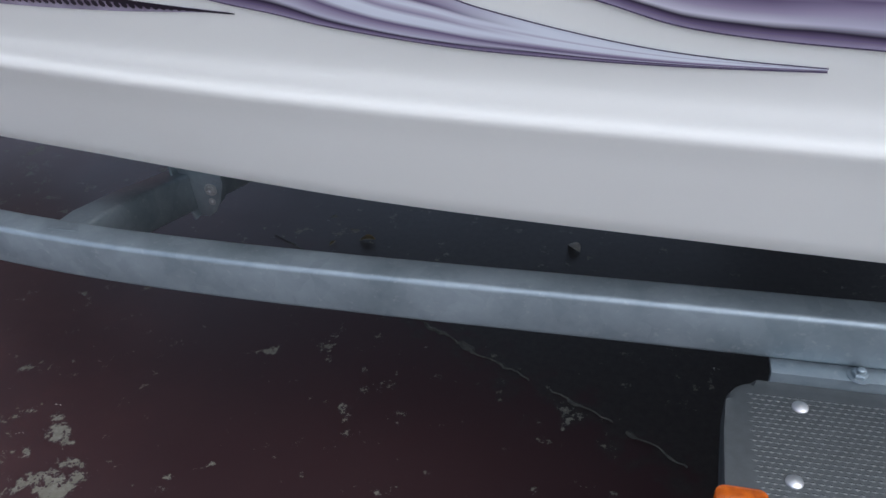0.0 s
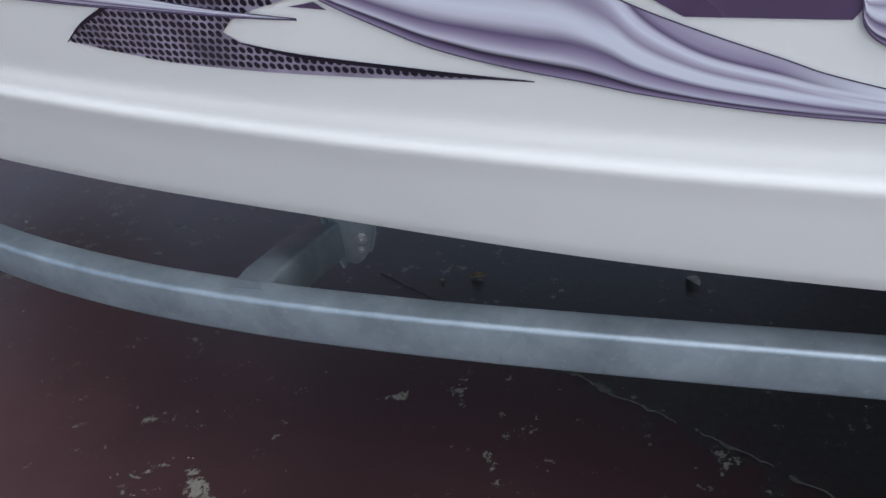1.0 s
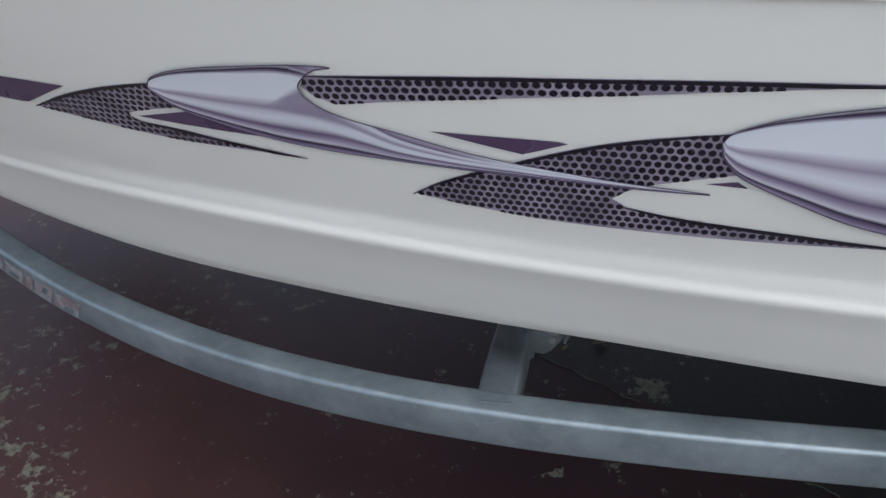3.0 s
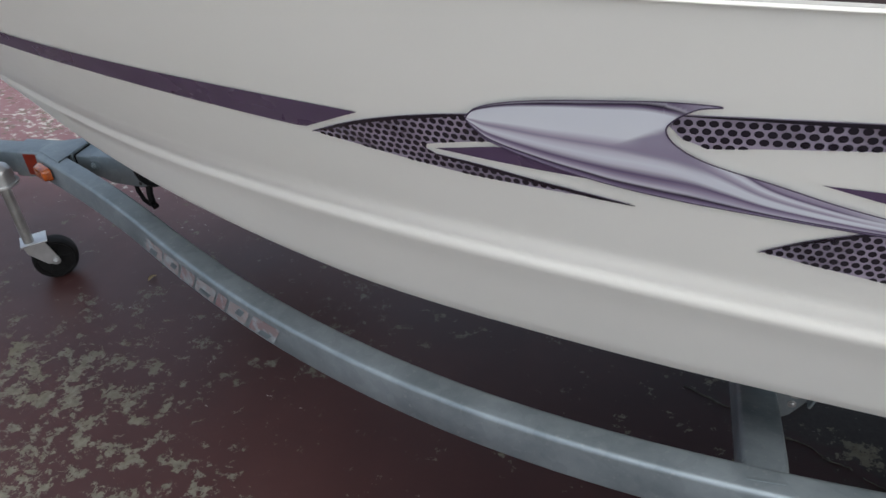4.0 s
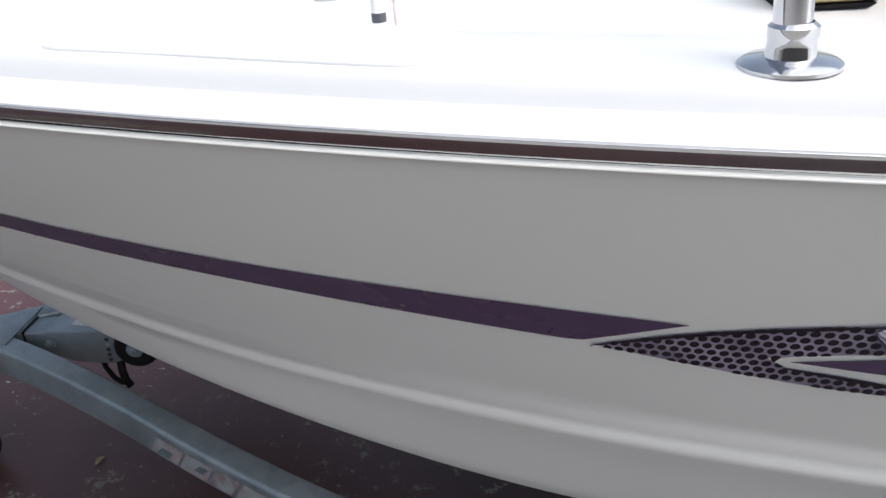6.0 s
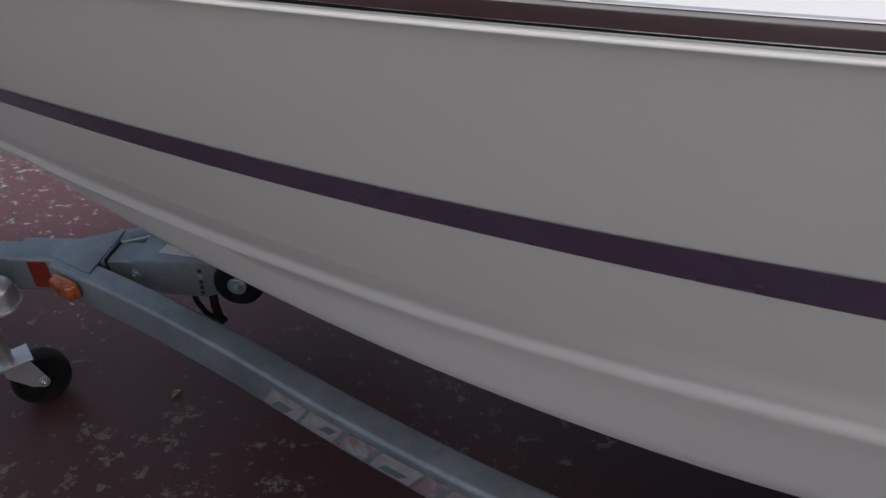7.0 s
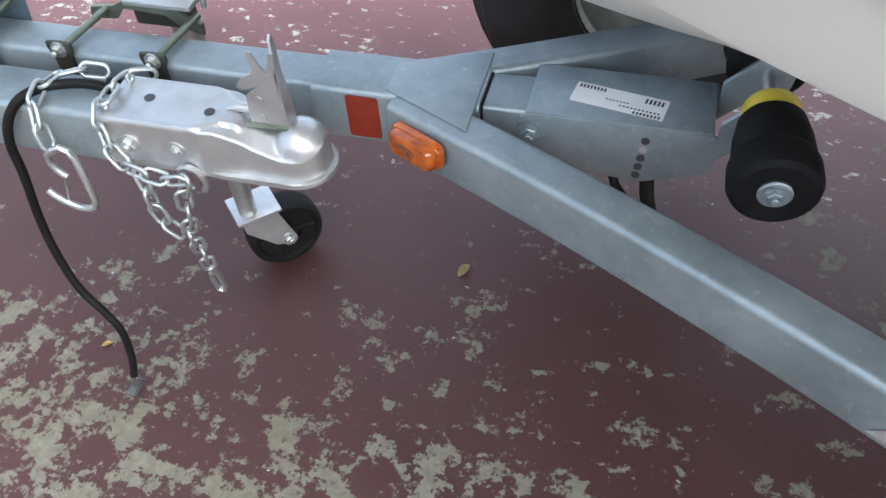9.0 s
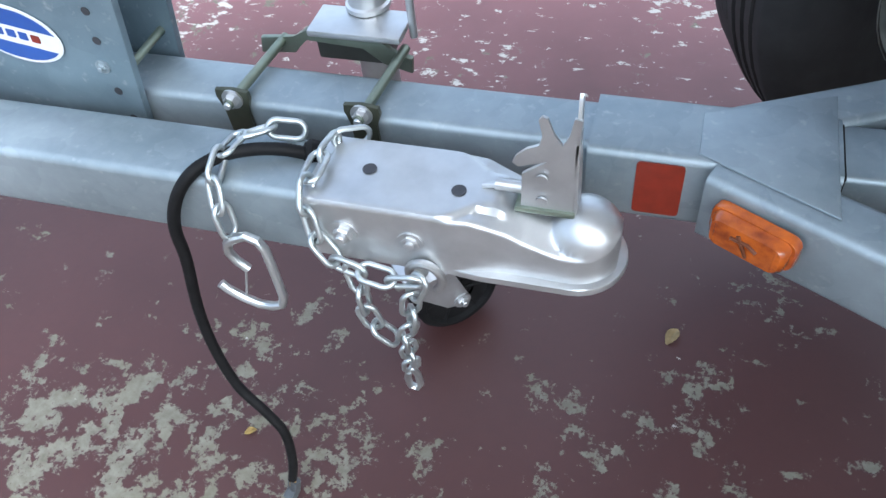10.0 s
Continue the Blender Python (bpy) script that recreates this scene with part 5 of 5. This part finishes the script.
sweep(bm, hook[::-1] + hook2, disc(0.0048, 10), up="free")
rod(bm, (-3.136, 1.508, 0.494), (-3.148, 1.506, 0.449), 0.0012)
bmesh.ops.transform(bm, matrix=Matrix.Translation((3.095, -1.612, -0.592)), verts=bm.verts[:])
part("chain_hook", bm, HOOK, left_chain, "open wire hook")

right_chain = chain("safety_chain", "zinc-plated safety chain bunched and hanging below the coupler",
                    [(-3.032, 1.620, 0.590), (-3.053, 1.602, 0.598), (-3.058, 1.562, 0.602), (-3.058, 1.534, 0.595), (-3.054, 1.520, 0.568), (-3.048, 1.516, 0.545), (-3.030, 1.512, 0.524), (-3.000, 1.508, 0.524), (-2.972, 1.506, 0.520), (-2.952, 1.506, 0.528)], 10)
chain("safety_chain", "zinc-plated safety chain bunched and hanging below the coupler",
      [(-2.950, 1.508, 0.528), (-2.964, 1.508, 0.494), (-2.968, 1.510, 0.456), (-2.984, 1.515, 0.410), (-2.988, 1.530, 0.360), (-2.998, 1.543, 0.305)], 40)
chain("safety_chain", "zinc-plated safety chain bunched and hanging below the coupler",
      [(-3.020, 1.512, 0.523), (-3.014, 1.508, 0.495), (-3.012, 1.508, 0.452), (-3.000, 1.510, 0.424), (-2.982, 1.515, 0.408)], 0)
bm = bmesh.new()
tip = [(-2.998, 1.545, 0.304), (-2.997, 1.553, 0.276), (-3.000, 1.560, 0.242), (-3.006, 1.562, 0.228), (-3.014, 1.561, 0.232), (-3.013, 1.556, 0.258), (-3.006, 1.550, 0.285)]
sweep(bm, tip, disc(0.0044, 10), up="free")
bmesh.ops.transform(bm, matrix=Matrix.Translation((3.032, -1.620, -0.590)), verts=bm.verts[:])
part("chain_hook", bm, HOOK, right_chain, "zinc-plated wire hook")
bm = bmesh.new()
ring = [(-2.952 + 0.016 * math.cos(a), 1.524 - 0.004 * math.sin(a), 0.512 + 0.024 * math.sin(a)) for a in np.linspace(radians(-60), radians(240), 16)]
sweep(bm, ring, disc(0.0044, 10), up=(0, 1, 0.1))
bmesh.ops.transform(bm, matrix=Matrix.Translation((3.032, -1.620, -0.590)), verts=bm.verts[:])
part("shackle", bm, ZINC, right_chain, "small zinc-plated shackle")

# black split loom that leaves the tongue and hangs to the floor
loom = thing("wiring_loom", "black corrugated wiring loom hanging from the folded tongue to the floor", "cable", (-3.08, 1.58, 0.59))
loom_pts = [(-3.076, 1.590, 0.584), (-3.100, 1.582, 0.594), (-3.128, 1.575, 0.596), (-3.155, 1.560, 0.597), (-3.178, 1.540, 0.590), (-3.197, 1.526, 0.565), (-3.212, 1.522, 0.525), (-3.217, 1.520, 0.475), (-3.234, 1.518, 0.388),
            (-3.236, 1.512, 0.314), (-3.224, 1.505, 0.243), (-3.196, 1.500, 0.195), (-3.178, 1.495, 0.155), (-3.180, 1.487, 0.090), (-3.188, 1.478, 0.045)]
smooth_pts = []
for i in range(len(loom_pts) - 1):
    p0, p1, p2, p3 = (Vector(loom_pts[min(max(i + k, 0), len(loom_pts) - 1)]) for k in (-1, 0, 1, 2))
    for j in range(16):
        t = j / 16
        smooth_pts.append(0.5 * (2 * p1 + (p2 - p0) * t + (2 * p0 - 5 * p1 + 4 * p2 - p3) * t * t + (3 * p1 - p0 - 3 * p2 + p3) * t**3))
bm = bmesh.new()
sweep(bm, smooth_pts, disc(0.0062, 12), up="free", scales=[1.0 + 0.07 * (i % 2) for i in range(len(smooth_pts))])
bmesh.ops.transform(bm, matrix=Matrix.Translation((3.08, -1.58, -0.59)), verts=bm.verts[:])
part("sheath", bm, CABLE_BLACK, loom)
bm = bmesh.new()
lathe(bm, [(0.010, -0.004), (0.012, 0.0), (0.012, 0.012), (0.008, 0.016)], (-3.070, 1.594, 0.583), (-0.6, -0.3, 0.35), 20, True)
bmesh.ops.transform(bm, matrix=Matrix.Translation((3.08, -1.58, -0.59)), verts=bm.verts[:])
part("grommet", bm, RUBBER, loom)
bm = bmesh.new()
sweep(bm, [(-3.187, 1.480, 0.040), (-3.190, 1.474, 0.020), (-3.195, 1.462, 0.011)], rrect(0.018, 0.012, 0.003), up="free")
bmesh.ops.transform(bm, matrix=Matrix.Translation((3.08, -1.58, -0.59)), verts=bm.verts[:])
part("plug", bm, mat_plain("dark_grey_plug", (0.05, 0.055, 0.06), 0.5), loom, "dark grey flat plug")
bm = bmesh.new()
for k in (-0.004, 0.003):
    rod(bm, (-3.186 + k, 1.480, 0.050), (-3.189 + k, 1.474, 0.030), 0.0016)
bmesh.ops.transform(bm, matrix=Matrix.Translation((3.08, -1.58, -0.59)), verts=bm.verts[:])
part("wire_end", bm, mat_plain("brown_wire", (0.30, 0.17, 0.04), 0.5), loom)

# spare wheel behind the far leg of the frame
spare = thing("spare_wheel", "black spare tyre on a grey steel rim beside the frame", "wheel", (-2.415, 2.14, 0.56))
SA = Vector((-0.40, 0.917, 0)).normalized()
bm = bmesh.new()
prof = [(0.178, -0.075), (0.215, -0.098), (0.262, -0.104), (0.300, -0.094), (0.318, -0.080)]
for k in range(7):
    a = -0.066 + k * 0.022
    prof += [(0.326 - 0.006 * abs(k - 3) / 3, a - 0.0085), (0.326 - 0.006 * abs(k - 3) / 3, a + 0.0065), (0.318, a + 0.0075), (0.318, a + 0.0125)]
prof = prof[:-2] + [(0.318, 0.080), (0.300, 0.094), (0.262, 0.104), (0.215, 0.098), (0.178, 0.075)]
lathe(bm, prof, (0, 0, 0), SA, 64)
# a lighter black than the other rubber
part("tyre", bm, mat_plain("spare_tyre_rubber", (0.013, 0.013, 0.0135), 0.72, 0.0, 0.4, 30.0), spare, "black rubber tyre with ribbed tread")
bm = bmesh.new()
lathe(bm, [(0.182, -0.080), (0.186, -0.072), (0.170, -0.060), (0.160, -0.020), (0.140, 0.0), (0.115, -0.030), (0.06, -0.045), (0.035, -0.04), (0.0, -0.04)], (0, 0, 0), SA, 48)
lathe(bm, [(0.182, 0.080), (0.186, 0.072), (0.170, 0.060), (0.160, 0.020)], (0, 0, 0), SA, 48)
part("rim", bm, mat_plain("grey_steel_rim", (0.42, 0.45, 0.43), 0.40, 0.7, 0.2), spare, "grey steel rim")
bm = bmesh.new()
rod(bm, (0.02, -0.26, -0.02), (0.0, -0.02, 0.0), 0.012)
part("carrier_bar", bm, GALV, spare)

# ---- deck fittings ----


def deck_part(name, bm, material, label="", parent=None, smooth=True):
    return boat_part(name, bm, material, label, parent, smooth)


def deck_point(x, y, up=0.0):
    return Vector((x, y, deck_height(x, y) + up))


pad = [(-1.868, 0.890), (-1.850, 0.879), (-1.80, 0.868), (-1.752, 0.857), (-1.651, 0.832), (-1.56, 0.813), (-1.532, 0.818), (-1.524, 0.84), (-1.524, 0.882), (-1.542, 0.904), (-1.614, 0.916), (-1.726, 0.931), (-1.83, 0.947), (-1.855, 0.943), (-1.866, 0.91)]
bm = bmesh.new()
fill = spline(pad, 3, True)
f = bm.faces.new([bm.verts.new(deck_point(x, y, 0.003)) for x, y in fill])
g = bmesh.ops.extrude_face_region(bm, geom=[f])
for v in [q for q in g["geom"] if isinstance(q, bmesh.types.BMVert)]:
    v.co.z -= 0.004
nonskid = deck_part("nonskid_pad", bm, DECK_WHITE, "white raised non-skid deck pad")
bm = bmesh.new()
for i in range(72):
    for j in range(40):
        x, y = -1.92 + i * 0.0075 + (j % 2) * 0.0037, 0.79 + j * 0.008
        if inside(x, y, fill) and math.dist((x, y), edge_point(x, y, fill)) > 0.010:
            lathe(bm, [(0.0030, 0.0), (0.0, 0.0011)], deck_point(x, y, 0.0031), (0, 0, 1), 4)
tagged(deck_part("nonskid_stud", bm, DECK_WHITE, "", nonskid), kind="stuff")
bm = bmesh.new()
sweep(bm, [deck_point(x, y, 0.001) for x, y in fill], rrect(0.006, 0.003, 0.0012), closed=True)
deck_part("pad_edge", bm, DECK_WHITE, "", nonskid)

pole = thing("light_pole", "white tubular pole light with a dark band, standing on the foredeck", "pole light", deck_point(-1.66, 1.34))
bm = bmesh.new()
lathe(bm, [(0.0120, 0.0), (0.0120, 0.004), (0.0098, 0.006), (0.0098, 0.50), (0.008, 0.508), (0.0, 0.510)], (0, 0, 0), (0, 0, 1), 24)
part("tube", bm, DECK_WHITE, pole)
bm = bmesh.new()
lathe(bm, [(0.0099, 0.024), (0.0103, 0.025), (0.0103, 0.036), (0.0099, 0.037)], (0, 0, 0), (0, 0, 1), 24)
part("band", bm, mat_plain("dark_band", (0.08, 0.085, 0.10), 0.4), pole, "dark grey band")
bm = bmesh.new()
rod(bm, (0.0215, 0.006, 0.0), (0.0215, 0.006, 0.48), 0.0018, 8)
lathe(bm, [(0.0, 0.0), (0.0034, 0.002), (0.0034, 0.008), (0.0, 0.010)], (0.0215, 0.006, 0.048), (0, 0, 1), 12)
part("cord", bm, mat_plain("pale_cord", (0.6, 0.5, 0.5), 0.6), pole)

stanchion = thing("stanchion", "polished stainless stanchion with a round base on the deck edge", "stanchion", deck_point(-1.282, 0.792))
bm = bmesh.new()
lathe(bm, [(0.034, 0.0), (0.034, 0.0025), (0.030, 0.005), (0.017, 0.007), (0.016, 0.014), (0.0155, 0.018), (0.0165, 0.021), (0.0165, 0.027), (0.0125, 0.030)], (0, 0, 0), (0, 0, 1), 32)
part("base", bm, CHROME, stanchion)
bm = bmesh.new()
sweep(bm, [(0, 0, 0.01), (-0.006, 0, 0.12), (-0.02, 0.0, 0.40)], disc(0.0125, 20), up=(0, 1, 0))
part("post", bm, CHROME, stanchion)

vent = thing("deck_fitting", "small flush oval stainless fitting in the foredeck", "deck fitting", deck_point(-1.794, 1.600))
bm = bmesh.new()
slab(bm, oval(0.022, 0.012, 24), (0, 0, 0), (1, 0, 0), (0, 1, 0), 0.003, 0.001)
part("cap", bm, CHROME, vent)

seat = thing("tan_cushion", "tan vinyl cushion with black piping in the bow cockpit", "cushion", deck_point(-1.035, 1.47))
bm = bmesh.new()
box(bm, (0.03, 0.03, 0.055), (0.20, 0.16, 0.10), 0.02)
part("pad", bm, mat_plain("tan_vinyl", (0.55, 0.43, 0.22), 0.5, 0.0, 0.12), seat)
bm = bmesh.new()
box(bm, (0.03, 0.03, 0.004), (0.202, 0.162, 0.006), 0.002)
part("piping", bm, RUBBER, seat)

# ---- small things on the floor ----


def leaf(at, length, turn, colour):
    bm = bmesh.new()
    n = 7
    rows = []
    for i in range(n + 1):
        t = i / n
        w = length * 0.30 * math.sin(math.pi * min(1, t * 0.95 + 0.04)) ** 0.8
        curl = 0.10 * length * math.sin(math.pi * t) + 0.10 * length * t
        rows.append([(length * (t - 0.5), -w, curl + w * 0.5), (length * (t - 0.5), 0, curl), (length * (t - 0.5), w, curl + w * 0.35)])
    vs = [[bm.verts.new(Matrix.Rotation(turn, 3, "Z") @ Vector(p)) for p in r] for r in rows]
    for a, b in zip(vs, vs[1:]):
        for i in range(2):
            bm.faces.new((a[i], a[i + 1], b[i + 1], b[i]))
    bmesh.ops.solidify(bm, geom=bm.faces[:], thickness=0.0006)
    ob = new("dry_leaf", mesh_of("dry_leaf", bm, mat_plain("dry_leaf", colour, 0.7, 0.0, 0.4, 60.0), True))
    ob.location = at
    return tagged(ob, "small dry brown curled leaf lying on the floor", "leaf", "leaves on the floor")


leaf((-2.700, 1.862, 0.001), 0.034, radians(65), (0.32, 0.24, 0.12))
leaf((-0.687, 1.687, 0.001), 0.045, radians(8), (0.20, 0.15, 0.07))
leaf((-0.780, 1.66, 0.001), 0.022, radians(60), (0.22, 0.18, 0.10))
leaf((-3.30, 1.55, 0.001), 0.020, radians(30), (0.42, 0.30, 0.10))
leaf((-0.125, 1.728, 0.001), 0.050, radians(-50), (0.40, 0.38, 0.33))


def crack():
    """A crack in the floor with a broken pale edge."""
    bm = bmesh.new()
    rng = random.Random(5)
    a, b = Vector((-0.96, 1.675, 0)), Vector((0.16, 1.058, 0))
    side = Vector((0.45, 0.86, 0)).normalized()
    last = None
    n = 150
    for i in range(n + 1):
        t = i / n
        c = a.lerp(b, t) + side * (0.008 * math.sin(t * 9) + 0.009 * noise.noise(Vector((t * 26, 7, 0))) + 0.004 * noise.noise(Vector((t * 80, 3, 0))) + 0.0018 * rng.uniform(-1, 1))
        w = (0.0022 + 0.016 * max(0, noise.noise(Vector((t * 22, 2.2, 0))) + 0.25 * noise.noise(Vector((t * 90, 2.2, 0))))) * (1.0 if t > 0.46 else 0.45)
        row = (bm.verts.new(c - side * w + Vector((0, 0, 0.0005))), bm.verts.new(c + Vector((0, 0, 0.0030))), bm.verts.new(c + side * w * 0.8 + Vector((0, 0, 0.0005))))
        if last and noise.noise(Vector((t * 13, 9.1, 0))) > -0.42:
            for j in range(2):
                bm.faces.new((last[j], last[j + 1], row[j + 1], row[j]))
        last = row
    tagged(new("floor_crack", mesh_of("floor_crack", bm, mat_plain("broken_concrete_edge", (0.045, 0.043, 0.036), 0.85, 0.0, 0.45, 60.0, 0, 0.6))), "pale crumbling crack edge in the floor", "crack", kind="structure")


crack()
